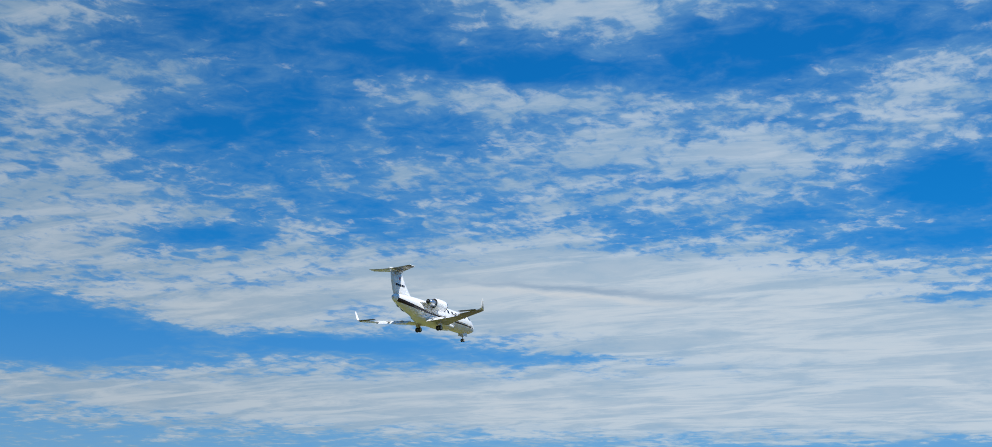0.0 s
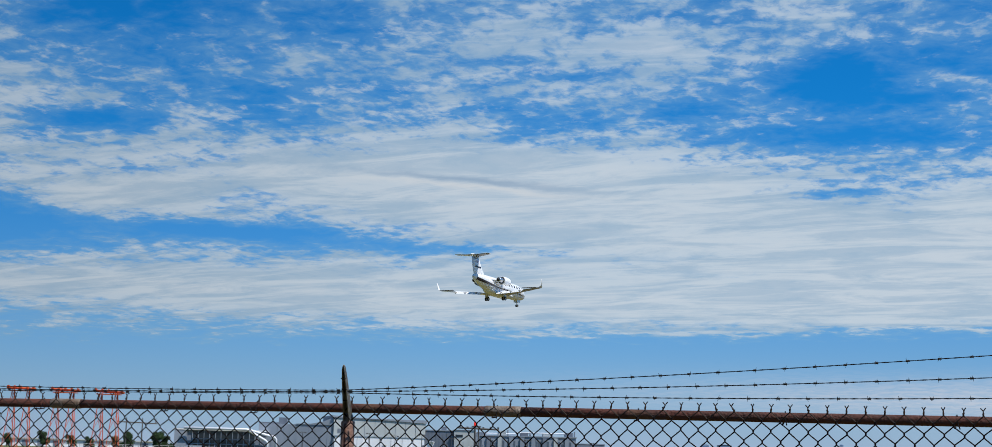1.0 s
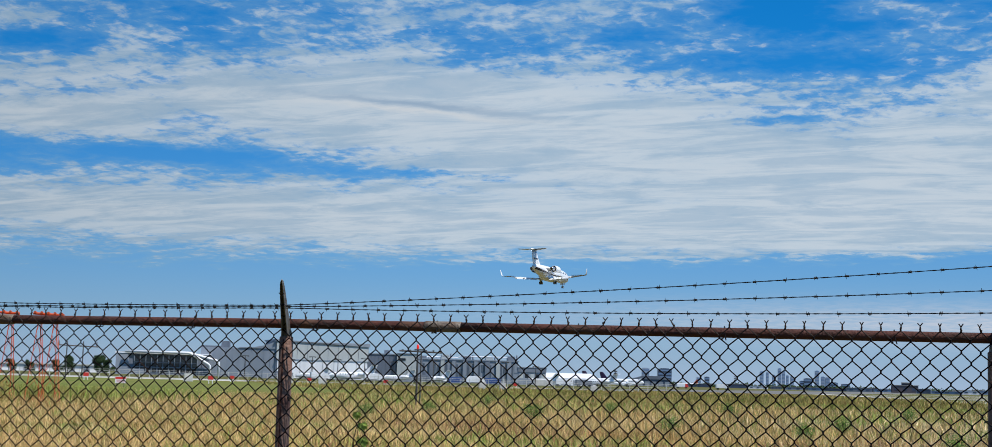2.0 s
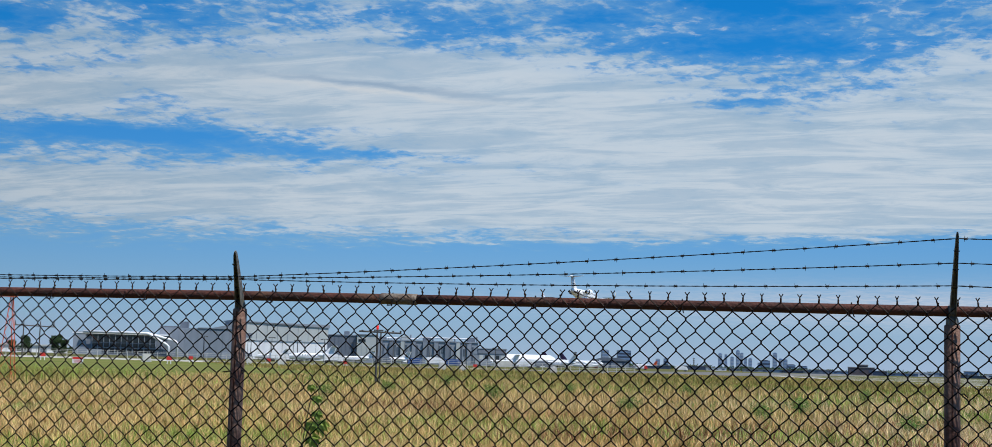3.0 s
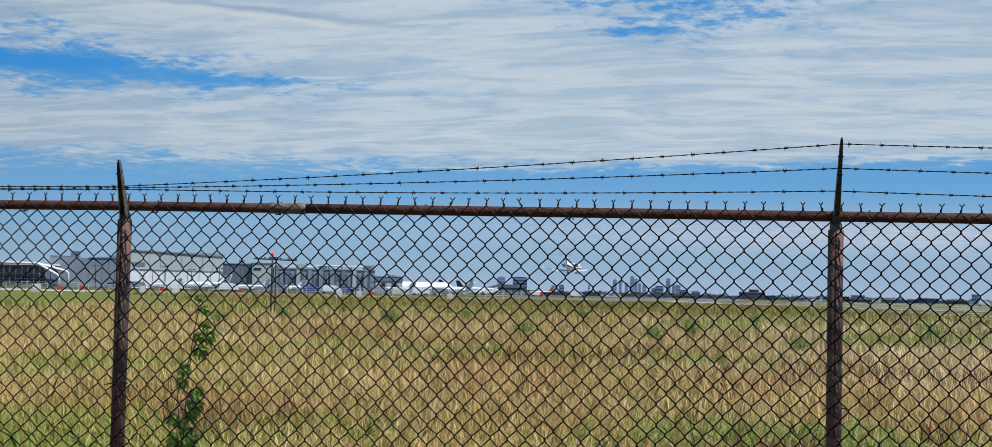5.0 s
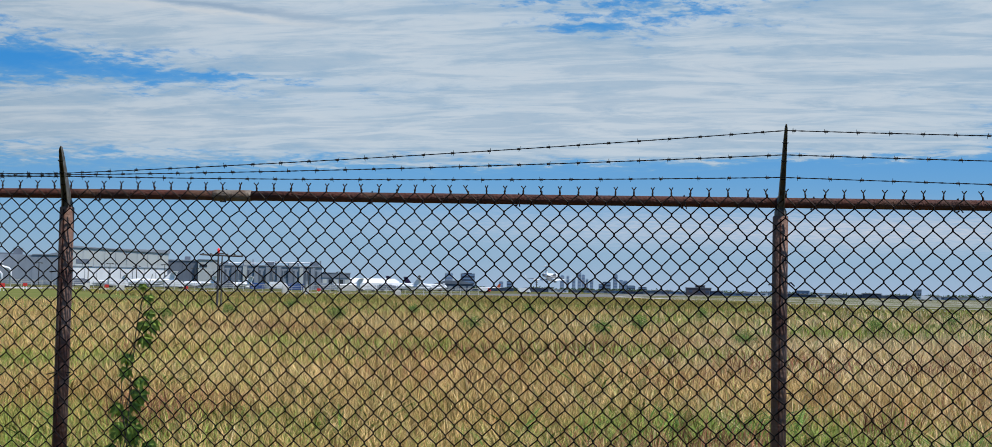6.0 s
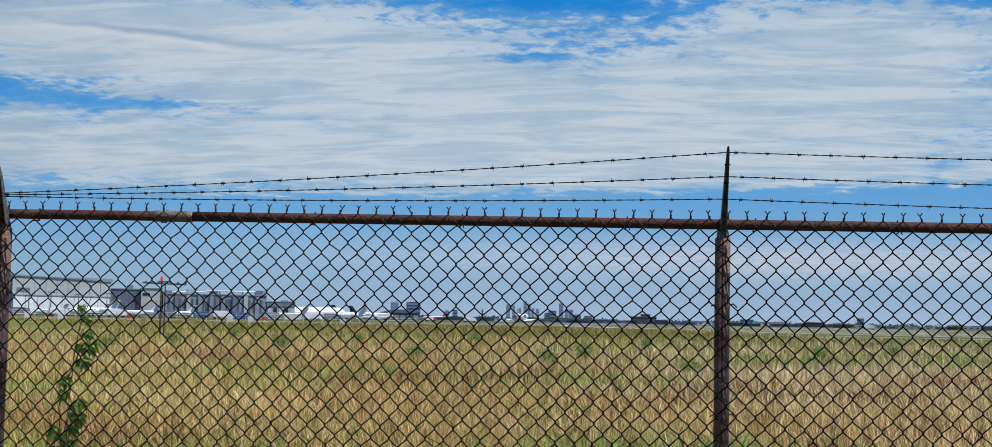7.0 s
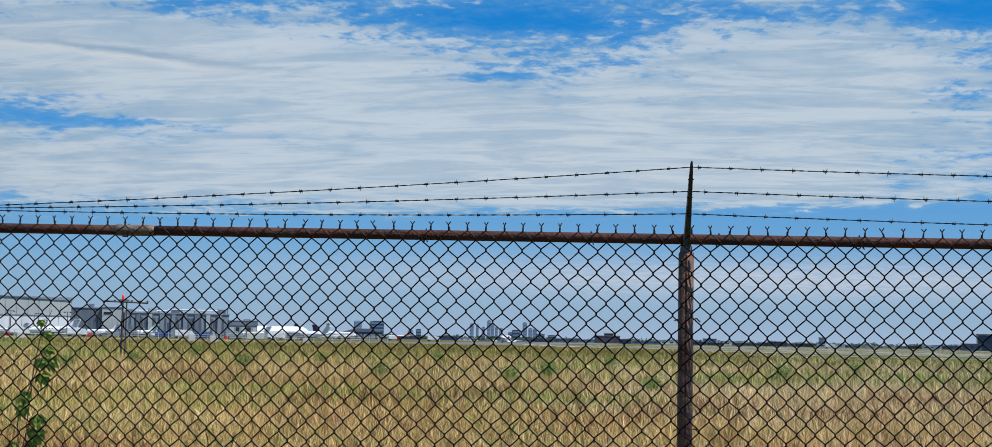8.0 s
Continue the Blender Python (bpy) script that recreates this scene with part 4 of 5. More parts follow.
def parked_jet(az, d, turn, size, label):
    """A small white jet with engines on its tail and a high tailplane."""
    p = at(az, d)
    root = empty("parked_business_jet", pose(p.x, p.y, 0, 0, 0, turn) @ Matrix.Scale(size, 4), label, "airplane", "business jets before the hangars")
    part("fuselage", loft([ring_x(x, 0, z, r, r, 14) for x, z, r in ((9.5, 1.7, 0.1), (8.8, 1.8, 0.6), (7, 2.0, 1.1), (5, 2.1, 1.3), (-3, 2.1, 1.3), (-6, 2.5, 0.8), (-9, 3.0, 0.15))]), WHITE, root, "white fuselage", True)
    part("fin", loft([[(x0, 0, z), (x0 - 0.3 * c, 0.15, z), (x0 - c, 0, z), (x0 - 0.3 * c, -0.15, z)] for x0, c, z in ((-4.2, 4.2, 2.9), (-7.4, 2.4, 6.2))]), WHITE, root, "white tail fin")
    for sd in (1, -1):
        part("wing", loft([[(x0, y, z), (x0 - 0.3 * c, y, z + 0.2), (x0 - c, y, z)] for x0, y, c, z in ((2.4, 1.0 * sd, 4.2, 1.2), (-2.6, 9 * sd, 1.2, 1.6))]), JETGREY, root)
        part("tailplane", loft([[(x0, y, z), (x0 - 0.3 * c, y, z + 0.12), (x0 - c, y, z)] for x0, y, c, z in ((-7.2, 0.1 * sd, 2.3, 6.15), (-8.8, 3.2 * sd, 1.1, 6.25))]), WHITE, root)
        part("engine", loft([ring_x(x, 2.0 * sd, 2.7, r, r, 12) for x, r in ((-2.2, 0.55), (-2.8, 0.7), (-4.2, 0.66), (-5.4, 0.42))]), WHITE, root, smooth=True)
        part("main_gear_leg", tube([(0, 1.5 * sd, 1.3), (0, 1.5 * sd, 0.0)], 0.2, 8), BLACK, root)
        for k in range(6):
            part("cabin_window", boxes((4.2 - k, 4.55 - k, 1.2 * sd - 0.12, 1.2 * sd + 0.12, 2.4, 2.75)), PANE, root)
    part("nose_gear_leg", tube([(7, 0, 1.2), (7, 0, 0.0)], 0.15, 8), BLACK, root)


for az, d, turn, size, label in ((-27.75, 560, 205, 1.0, "white business jet parked before the white hangar doors"), (-26.0, 575, 195, 0.8, "white business jet parked before the hall"),
                                 (-24.6, 585, 200, 0.8, "white business jet parked by the annex"), (-29.3, 600, 190, 0.75, "white business jet parked behind the barrier"),
                                 (-18.0, 700, 170, 1.0, "white business jet parked by the tent hangar"), (-20.3, 660, 190, 0.9, "white business jet parked by the office block")):
    parked_jet(az, d, turn, size, label)


def dark_hall():
    """A wide dark hall with a low pitched roof, beyond the parked airliners."""
    t, L = frontage("dark_pitched_hall", -16.75, 1450, -15.2, 1450, "dark grey hall with a low pitched roof", "hangar")
    h = high(0.2, 1450)
    part("wall", boxes((0, L, 0, 40, 0, h)), HAZEDARK, t)
    part("roof", loft([[(-0.5, y, h), (L * 0.3, y, high(0.33, 1450)), (L * 0.72, y, high(0.33, 1450)), (L + 0.5, y, h)] for y in (-0.6, 40)]), DARKGREY, t)
    for k in range(6):
        part("hall_door", boxes((L / 6 * k + 1, L / 6 * (k + 1) - 1, -0.2, 0.05, 0.2, h * 0.7)), MIDGREY, t)


dark_hall()


# ---- small things on the airfield ----
def cabinet(az, d, w, h, mat):
    p = at(az, d)
    root = empty("equipment_cabinet", pose(p.x, p.y, 0, 0, 0, -az), "pale grey equipment cabinet on the grass", "cabinet", "equipment cabinets")
    part("body", boxes((-w / 2, w / 2, -0.4, 0.4, 0.15, h), bevel=0.03), mat, root)
    part("plinth", boxes((-w / 2 - 0.1, w / 2 + 0.1, -0.5, 0.5, 0, 0.15)), CONCRETE, root)
    part("door", boxes((-w / 2 + 0.1, w / 2 - 0.1, -0.44, -0.4, 0.3, h - 0.15)), mat, root)


for az, d, w, h in ((-34.05, 285, 1.6, 1.5), (-30.15, 280, 1.1, 1.5), (-28.9, 280, 1.5, 1.3), (-22.6, 270, 1.3, 1.5), (-21.8, 275, 1.1, 1.4), (-18.2, 290, 1.3, 1.2)):
    cabinet(az, d, w, h, CONCRETE)


def red_sign(az, d):
    p = at(az, d)
    root = empty("runway_sign", pose(p.x, p.y, 0, 0, 0, -az), "red mandatory sign on white legs", "sign", "runway signs")
    part("board", boxes((-0.42, 0.42, -0.1, 0.1, 0.65, 1.25), bevel=0.03), REDPAINT, root, "red board")
    for x in (-0.28, 0.28):
        part("leg", boxes((x - 0.05, x + 0.05, -0.05, 0.05, 0, 0.65)), WHITE, root)


for az, d in ((-37.87, 250), (-33.2, 240), (-32.38, 300), (-29.4, 300), (-26.42, 300), (-21.3, 330)):
    red_sign(az, d)


def barrier(az0, az1, d, h, mat):
    """A low white wall along the service road, in long sections."""
    a, b = at(az0, d), at(az1, d * 0.98)
    n = 14
    for k in range(n):
        p, q = a.lerp(b, k / n), a.lerp(b, (k + 1) / n)
        turn = math.degrees(math.atan2(q.y - p.y, q.x - p.x))
        L = (q - p).length
        bm = loft([[(x, y, z) for y, z in ((-0.3, 0), (-0.12, 0.3 * h), (-0.08, h), (0.08, h), (0.12, 0.3 * h), (0.3, 0))] for x in (0.1, L - 0.1)])
        ob = new("road_barrier", mesh_of("road_barrier", bm, mat))
        ob.matrix_basis = pose(p.x, p.y, 0, 0, 0, turn)
        tagged(ob, "low white concrete barrier beside the service road", "barrier", "road barriers")


barrier(-41, -16, 345, 0.34, CONCRETE)
p0, p1 = at(-44, 372), at(-14, 355)
sheet("service_road", [(p0.x, p0.y - 4), (p1.x, p1.y - 4), (p1.x, p1.y + 4), (p0.x, p0.y + 4)], 0.024, TARMAC, "pale service road before the hangars")
for az, d, L, mat, label in ((-23.7, 640, 6, BLUEPAINT, "blue shipping container before the workshop"), (-22.2, 640, 7, BLUEPAINT, "blue shipping container by the office block"), (-31.0, 600, 5, MIDGREY, "mid-grey container by the hangar"), (-25.6, 640, 9, MIDGREY, "long grey trailer by the hall"), (-20.2, 640, 8, CONCRETE, "pale grey container by the tent hangar")):
    p = at(az, d)
    root = empty("shipping_container", pose(p.x, p.y, 0, 0, 0, -az + 4), label, "container")
    part("body", boxes((-L / 2, L / 2, -1.2, 1.2, 0.0, 2.7), bevel=0.06), mat, root)
    for k in range(int(L)):
        part("rib", boxes((-L / 2 + 0.4 + k, -L / 2 + 0.7 + k, -1.26, -1.19, 0.3, 2.55)), mat, root)


def light_pole(az, d, top):
    p = at(az, d)
    root = empty("apron_light_pole", pose(p.x, p.y, 0, 0, 0, -az), "thin grey apron light pole", "light pole", "apron light poles")
    part("pole", tube([(0, 0, 0), (0, 0, top)], [0.22, 0.12], 8), POLE, root)
    part("lamp_arm", boxes((-1.2, 1.2, -0.1, 0.1, top - 0.2, top)), POLE, root)
    for x in (-1.1, 1.1):
        part("lamp_head", boxes((x - 0.35, x + 0.35, -0.3, 0.3, top - 0.45, top - 0.1)), POLE, root)


for az, top in ((-31.9, 9), (-30.1, 8), (-29.3, 9.5), (-28.3, 8.5), (-27.25, 9), (-26.1, 8), (-24.55, 9), (-23.1, 8.5), (-21.7, 9), (-20.5, 8)):
    light_pole(az, 590 + 25 * math.sin(az * 7), top)


def apron_fence():
    """The low wire fence between the field and the apron."""
    root = empty("apron_fence", pose(0, 0, 0), "low pale wire fence along the apron", "fence")
    a, b = at(-41, 420), at(-15, 420)
    n = 70
    for k in range(n + 1):
        p = a.lerp(b, k / n)
        part("post", boxes((p.x - 0.06, p.x + 0.06, p.y - 0.06, p.y + 0.06, 0, 2.0)), CONCRETE, root)
    for z in (0.9, 1.5, 1.95):
        part("rail", tube([a + Vector((0, 0, z)), a.lerp(b, 0.5) + Vector((0, 0, z)), b + Vector((0, 0, z))], 0.04, 5), CONCRETE, root)


apron_fence()


def truck(az, d, mat, label, box_mat=None):
    p = at(az, d)
    root = empty("airport_truck", pose(p.x, p.y, 0, 0, 0, -az + 8), label, "truck", "airport trucks")
    part("box_body", boxes((-3.4, 1.6, -1.2, 1.2, 0.9, 3.0), bevel=0.1), box_mat or mat, root)
    part("cab", loft([[(x, y, z) for y in (-1.15, 1.15) for z in ((0.7, t) if y < 0 else (t, 0.7))] for x, t in ((1.7, 2.7), (2.7, 2.7), (3.4, 1.7), (3.6, 1.4))]), mat, root)
    part("windscreen", boxes((2.75, 3.3, -1.0, 1.0, 1.85, 2.5)), PANE, root)
    for x in (-2.3, 2.5):
        for y in (-1.15, 1.15):
            part("wheel", tube([(x, y - 0.15, 0.45), (x, y + 0.15, 0.45)], 0.45, 12), BLACK, root)


for az, d, mat, label in ((-14.75, 880, REDPAINT, "white and red airport truck on the apron"), (-16.7, 900, REDPAINT, "white and red truck on the service road"), (-26.9, 520, WHITE, "white van before the hall"), (-30.4, 560, DARKGREY, "dark grey truck before the hangar"), (-28.4, 570, MIDGREY, "grey truck before the hangar doors"), (-25.0, 560, DARKGREY, "dark truck before the hall"), (-21.0, 580, MIDGREY, "grey truck before the office block"), (-18.6, 620, DARKGREY, "dark truck near the tent hangar"), (-17.9, 760, WHITE, "white truck near the parked airliners"), (-29.0, 540, WHITE, "white truck before the hangar doors"), (-22.9, 530, WHITE, "white truck before the workshop"), (-19.4, 600, WHITE, "white truck by the tent hangar"), (-13.2, 800, WHITE, "white truck on the apron"), (2.3, 900, WHITE, "white truck on a far taxiway")):
    truck(az, d, mat, label, WHITE if mat is REDPAINT else None)


def light_mast(az, d, top):
    p = at(az, d)
    root = empty("obstruction_light_mast", pose(p.x, p.y, 0, 0, 0, -az), "thin grey mast with cross-arm and red lamp", "mast")
    part("pole", tube([(0, 0, 0), (0, 0, top * 0.6), (0, 0, top - 0.3)], [0.07, 0.06, 0.05], 10), POLE, root)
    part("second_pole", tube([(0.22, 0, 0), (0.22, 0, top - 0.4)], 0.04, 8), POLE, root)
    part("cross_arm", tube([(-1.1, 0, top - 0.4), (1.45, 0, top - 0.46)], 0.05, 8), POLE, root)
    for x in (-0.9, -0.45, 0.5, 0.95, 1.4):
        part("lamp_holder", tube([(x, 0, top - 0.46), (x, 0, top - 0.32)], [0.04, 0.06], 8), POLE, root)
    part("bracket", boxes((-0.2, 0.35, -0.06, 0.06, top - 0.36, top - 0.28)), POLE, root)
    part("red_lamp", tube([(0, 0, top - 0.28), (0, 0, top - 0.24), (0, 0, top - 0.06), (0, 0, top)], [0.05, 0.075, 0.075, 0.03], 12), REDLAMP, root, "red obstruction lamp", True)


light_mast(-25.22, 88, high(1.36, 88))


def approach_mast(az, d, top, turn):
    """An orange lattice tripod with a bar of approach lamps on top."""
    p = at(az, d)
    root = empty("approach_light_mast", pose(p.x, p.y, 0, 0, 0, turn), "orange lattice mast with a bar of approach lamps", "mast", "approach light masts")
    for s in (-1, 1):
        cx = 0.36 * s
        legs = [(cx - 0.46, -0.4), (cx + 0.46, -0.4), (cx, 0.5)]
        for x, y in legs:
            part("leg", tube([(x, y, 0), (cx + (x - cx) * 0.12, y * 0.12, top - 0.2)], 0.02, 6), ORANGE, root)
        for j in range(5):
            f0, f1 = j / 5, (j + 1) / 5
            for (xa, ya), (xb, yb) in zip(legs, legs[1:] + legs[:1]):
                q = [(cx + (x - cx) * (1 - 0.88 * f), y * (1 - 0.88 * f), (top - 0.2) * f) for x, y, f in ((xa, ya, f0), (xb, yb, f1))]
                part("brace", tube(q, 0.011, 5), ORANGE, root)
    part("lamp_bar", tube([(-0.7, 0, top - 0.1), (0.7, 0, top - 0.16)], 0.06, 8), ORANGE, root)
    part("walkway", boxes((-0.55, 0.55, -0.2, 0.2, top - 0.27, top - 0.23)), ORANGE, root)
    for k in range(5):
        x = -0.6 + 0.3 * k
        part("approach_lamp", tube([(x, -0.14, top - 0.04 - 0.012 * k), (x, 0.03, top - 0.04 - 0.012 * k)], [0.055, 0.045], 10), ORANGE, root)


for az, d in ((-39.4, 70), (-41.0, 72), (-42.6, 74), (-44.2, 76), (-45.8, 78)):
    approach_mast(az, d, high(2.17, d), 20)


def utility_pole(az, d, top):
    p = at(az, d)
    root = empty("utility_poles", pose(p.x, p.y, 0, 0, 0, -az), "pair of grey poles with a long cross-arm", "utility pole")
    for x in (-1.6, 1.4):
        part("pole", tube([(x, 0, 0), (x, 0, top)], [0.14, 0.1], 10), POLE, root)
    part("cross_arm", tube([(-3.4, 0, top - 0.3), (4.2, 0, top - 0.5)], 0.11, 8), POLE, root)
    for x in (-3.1, -1.6, 1.4, 3.9):
        part("insulator", tube([(x, 0, top - 0.4), (x, 0, top + 0.5)], [0.12, 0.07], 8), POLE, root)


utility_pole(-38.3, 290, high(0.95, 290))


def lattice_mast(az, d, top, w):
    p = at(az, d)
    root = empty("radio_mast", pose(p.x, p.y, 0), "slim grey radio mast", "mast")
    part("shaft", tube([(0, 0, 0), (0, 0, top * 0.7), (0, 0, top)], [w, w * 0.6, w * 0.3], 6), POLE, root)
    for f in (0.6, 0.75, 0.88):
        part("antenna_ring", tube([(0, 0, top * f), (0, 0, top * f + 1.2)], w * 1.7, 8), POLE, root)


lattice_mast(-17.35, 1500, high(0.52, 1500), 1.0)
lattice_mast(-12.7, 2600, high(0.42, 2600), 1.2)
lattice_mast(-25.9, 820, high(0.95, 820), 0.3)


def warning_sign(az, d):
    """A small white board with a red head and lines that cannot be read."""
    p = at(az, d)
    root = empty("warning_sign", pose(p.x, p.y, 0, 0, 0, -az) @ Matrix.Scale(0.7, 4), "small white and red warning board on two posts", "sign")
    part("board", boxes((-0.75, 0.75, -0.03, 0.03, 0.75, 1.65)), WHITE, root, "white board")
    part("red_head", boxes((-0.72, 0.72, -0.045, -0.03, 1.3, 1.62)), REDPAINT, root)
    for z in (0.86, 1.0, 1.14):
        part("text_bar", boxes((-0.55, 0.55, -0.045, -0.03, z, z + 0.07)), REDPAINT, root)
    for x in (-0.5, 0.5):
        part("post", tube([(x, 0.06, 0), (x, 0.06, 1.6)], 0.035, 8), POLE, root)


warning_sign(-36.6, 150)
far_hall, hall_len = frontage("far_pale_hall", -47, 760, -37.0, 790, "long low pale hall behind trees", "building")
part("wall", boxes((0, hall_len, 0, 20, 0, 3.6)), WHITE, far_hall)
part("roof", boxes((-1, hall_len + 1, -1, 21, 3.6, 4.2)), LIGHTGREY, far_hall)
for k in range(18):
    part("loading_door", boxes((hall_len / 18 * k + 1.5, hall_len / 18 * k + 4.6, -0.15, 0.05, 0.2, 2.9)), DARKGREY, far_hall)


def shrub(az, d, h, seed):
    """A tall leafy weed bush."""
    rnd = random.Random(seed)
    p = at(az, d)
    root = empty("shrub", pose(p.x, p.y, 0), "tall green weedy bush in the grass" if h < 0.95 else "tall olive-brown weeds beside the mast", "shrub", "bushes in the field")
    bm = bmesh.new()
    verts, faces = [], []
    for k in range(9):
        a, r = rnd.uniform(0, 6.28), rnd.uniform(0.1, 0.5) * h
        tip = Vector((math.cos(a) * r, math.sin(a) * r, h * rnd.uniform(0.6, 1.0)))
        tube([(0, 0, 0), tip * 0.5 + Vector((0, 0, h * 0.1)), tip], [0.02, 0.014, 0.005], 5, bm)
        clump_mesh(verts, faces, tip * 0.8, (h * 0.34, h * 0.34, h * 0.34), 80, h * 0.04, rnd)
    part("stem", bm, STEM, root)
    me = bpy.data.meshes.new("foliage")
    me.from_pydata(verts, [], faces)
    me.materials.append(WEED if h < 0.95 else OLIVE)
    ob = new("foliage", me)
    ob.parent = root


def clump_mesh(verts, faces, centre, radii, n, leaf, rnd):
    """n small leaf quads scattered through an uneven ball."""
    for _ in range(n):
        while True:
            q = Vector((rnd.uniform(-1, 1), rnd.uniform(-1, 1), rnd.uniform(-1, 1)))
            if 0.25 < q.length < 1 + 0.2 * rnd.random():
                break
        c = Vector(centre) + Vector((q.x * radii[0], q.y * radii[1], q.z * radii[2]))
        u = Vector((rnd.uniform(-1, 1), rnd.uniform(-1, 1), rnd.uniform(-1, 1))).normalized()
        v = u.orthogonal().normalized()
        s = leaf * rnd.uniform(0.6, 1.3)
        b = len(verts)
        verts.extend([tuple(c - u * s), tuple(c + v * s * 0.5), tuple(c + u * s), tuple(c - v * s * 0.5)])
        faces.append((b, b + 1, b + 2, b + 3))


for k, (az, d, h) in enumerate(((-41.2, 60, 1.3), (-43.4, 63, 1.2), (-45.8, 64, 1.3),
                                 (-20.6, 62, 0.85), (-15.3, 48, 0.8), (-10.1, 44, 0.8), (-8.6, 55, 0.8), (-17.5, 80, 0.8), (-24.8, 70, 0.8), (0.5, 60, 0.8), (3.2, 75, 0.9), (-13.0, 92, 0.85), (-4.4, 38, 0.75), (-27.2, 58, 0.8), (-6.2, 84, 0.85), (-22.4, 96, 0.85))):
    shrub(az, d, h, 300 + k)


# ---- distant city ----
def tower(az, width_deg, el, d, mat, label, steps=0):
    """A tall block with recessed window bands and a set-back crown."""
    p = at(az, d)
    w, h = d * math.tan(radians(width_deg)), high(el, d)
    root = empty("high_rise", pose(p.x, p.y, 0, 0, 0, -az), label, "high-rise", "distant high-rises")
    body_h = h * (0.92 if steps else 0.97)
    part("wall", boxes((-w / 2, w / 2, 0, w * 0.8, 0, body_h)), mat, root)
    part("roof", boxes((-w * 0.3, w * 0.3, w * 0.1, w * 0.6, body_h, h)), mat, root, "roof plant room")
    n = max(3, int(body_h / 7))
    for k in range(n):
        z = body_h * (k + 0.25) / n
        part("window_band", boxes((-w / 2 + 0.6, w / 2 - 0.6, -0.3, 0.1, z, z + body_h / n * 0.5)), HAZESTONE if mat is HAZEGLASS else HAZEGLASS, root)
    return root


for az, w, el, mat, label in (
        (-16.17, 0.28, 0.64, HAZESTONE, "grey concrete apartment tower"), (-15.42, 0.52, 0.64, HAZEDARK, "wide dark apartment tower with stepped roof"),
        (-14.1, 0.16, 0.34, HAZESTONE, "short grey apartment tower"), (-13.78, 0.18, 0.36, HAZEDARK, "short dark apartment tower"), (-11.68, 0.14, 0.62, HAZEGLASS, "slim glass office tower with blue haze in its colour"),
        (-11.46, 0.1, 0.6, HAZESTONE, "slim concrete tower with pale haze in its colour"), (-11.22, 0.12, 0.5, HAZEGLASS, "glass office tower with blue-grey haze in its colour"), (-11.0, 0.13, 0.76, HAZEGLASS, "tallest glass tower of the skyline"),
        (-10.85, 0.12, 0.66, HAZEGLASS, "glass office tower with blue-grey haze in its colour"), (-10.7, 0.1, 0.5, HAZESTONE, "stone office tower with pale haze in its colour"), (-10.52, 0.13, 0.46, HAZEGLASS, "lower glass office tower"),
        (-9.92, 0.3, 0.4, HAZEDARK, "dark wide glass office block"), (-9.58, 0.16, 0.7, HAZEGLASS, "tall glass tower with a point"), (-9.36, 0.14, 0.48, HAZEGLASS, "glass office tower with blue-grey haze in its colour"),
        (-9.18, 0.16, 0.46, HAZESTONE, "concrete apartment tower with pale haze in its colour"), (-10.15, 0.16, 0.3, HAZEDARK, "dark low office block"), (-8.95, 0.3, 0.27, HAZEDARK, "dark low office block"), (-8.5, 0.3, 0.22, HAZEDARK, "dark low block among trees")):
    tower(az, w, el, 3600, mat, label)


def low_block(az, w_deg, el, d, mat, label):
    p = at(az, d)
    w, h = d * math.tan(radians(w_deg)), high(el, d)
    root = empty("low_building", pose(p.x, p.y, 0, 0, 0, -az), label, "building", "distant low buildings")
    part("wall", boxes((-w / 2, w / 2, 0, w * 0.6, 0, h * 0.92)), mat, root)
    part("roof", boxes((-w / 2 - 0.5, w / 2 + 0.5, -0.5, w * 0.6, h * 0.92, h)), ROOF, root)
    n = max(3, min(6, int(w / 9)))
    for k in range(n):
        part("window", boxes((-w / 2 + w / n * (k + 0.3), -w / 2 + w / n * (k + 0.7), -0.25, 0.1, h * 0.35, h * 0.62)), HAZEDARK, root)


low_block(-6.3, 0.95, 0.24, 1700, BROWNWALL, "low brown hotel with a raised centre")
low_block(-6.25, 0.35, 0.34, 1720, BROWNWALL, "raised centre of the low hotel")
low_block(7.5, 0.7, 0.19, 1250, DARKGREY, "long dark low warehouse building")
low_block(8.35, 1.25, 0.55, 1300, HAZEDARK, "tall dark windowless building")
low_block(0.3, 0.7, 0.14, 1900, HAZEDARK, "dark low terminal building")
low_block(2.0, 0.25, 0.32, 2400, HAZESTONE, "cubic building with pale grey haze in its colour")
low_block(-2.3, 0.5, 0.2, 2300, HAZEGLASS, "glass building with pale blue haze in its colour")
far_rnd = random.Random(31)
for k in range(40):
    az = -17.5 + 27.5 * (k + far_rnd.uniform(0.1, 0.9)) / 40
    low_block(az, far_rnd.uniform(0.35, 1.3), far_rnd.uniform(0.03, 0.12), far_rnd.uniform(1500, 2300), far_rnd.choice((HAZEDARK, HAZEDARK, HAZESTONE, DARKGREY, HAZEGLASS, MIDGREY, WHITE)), "long low building along the far airfield edge")


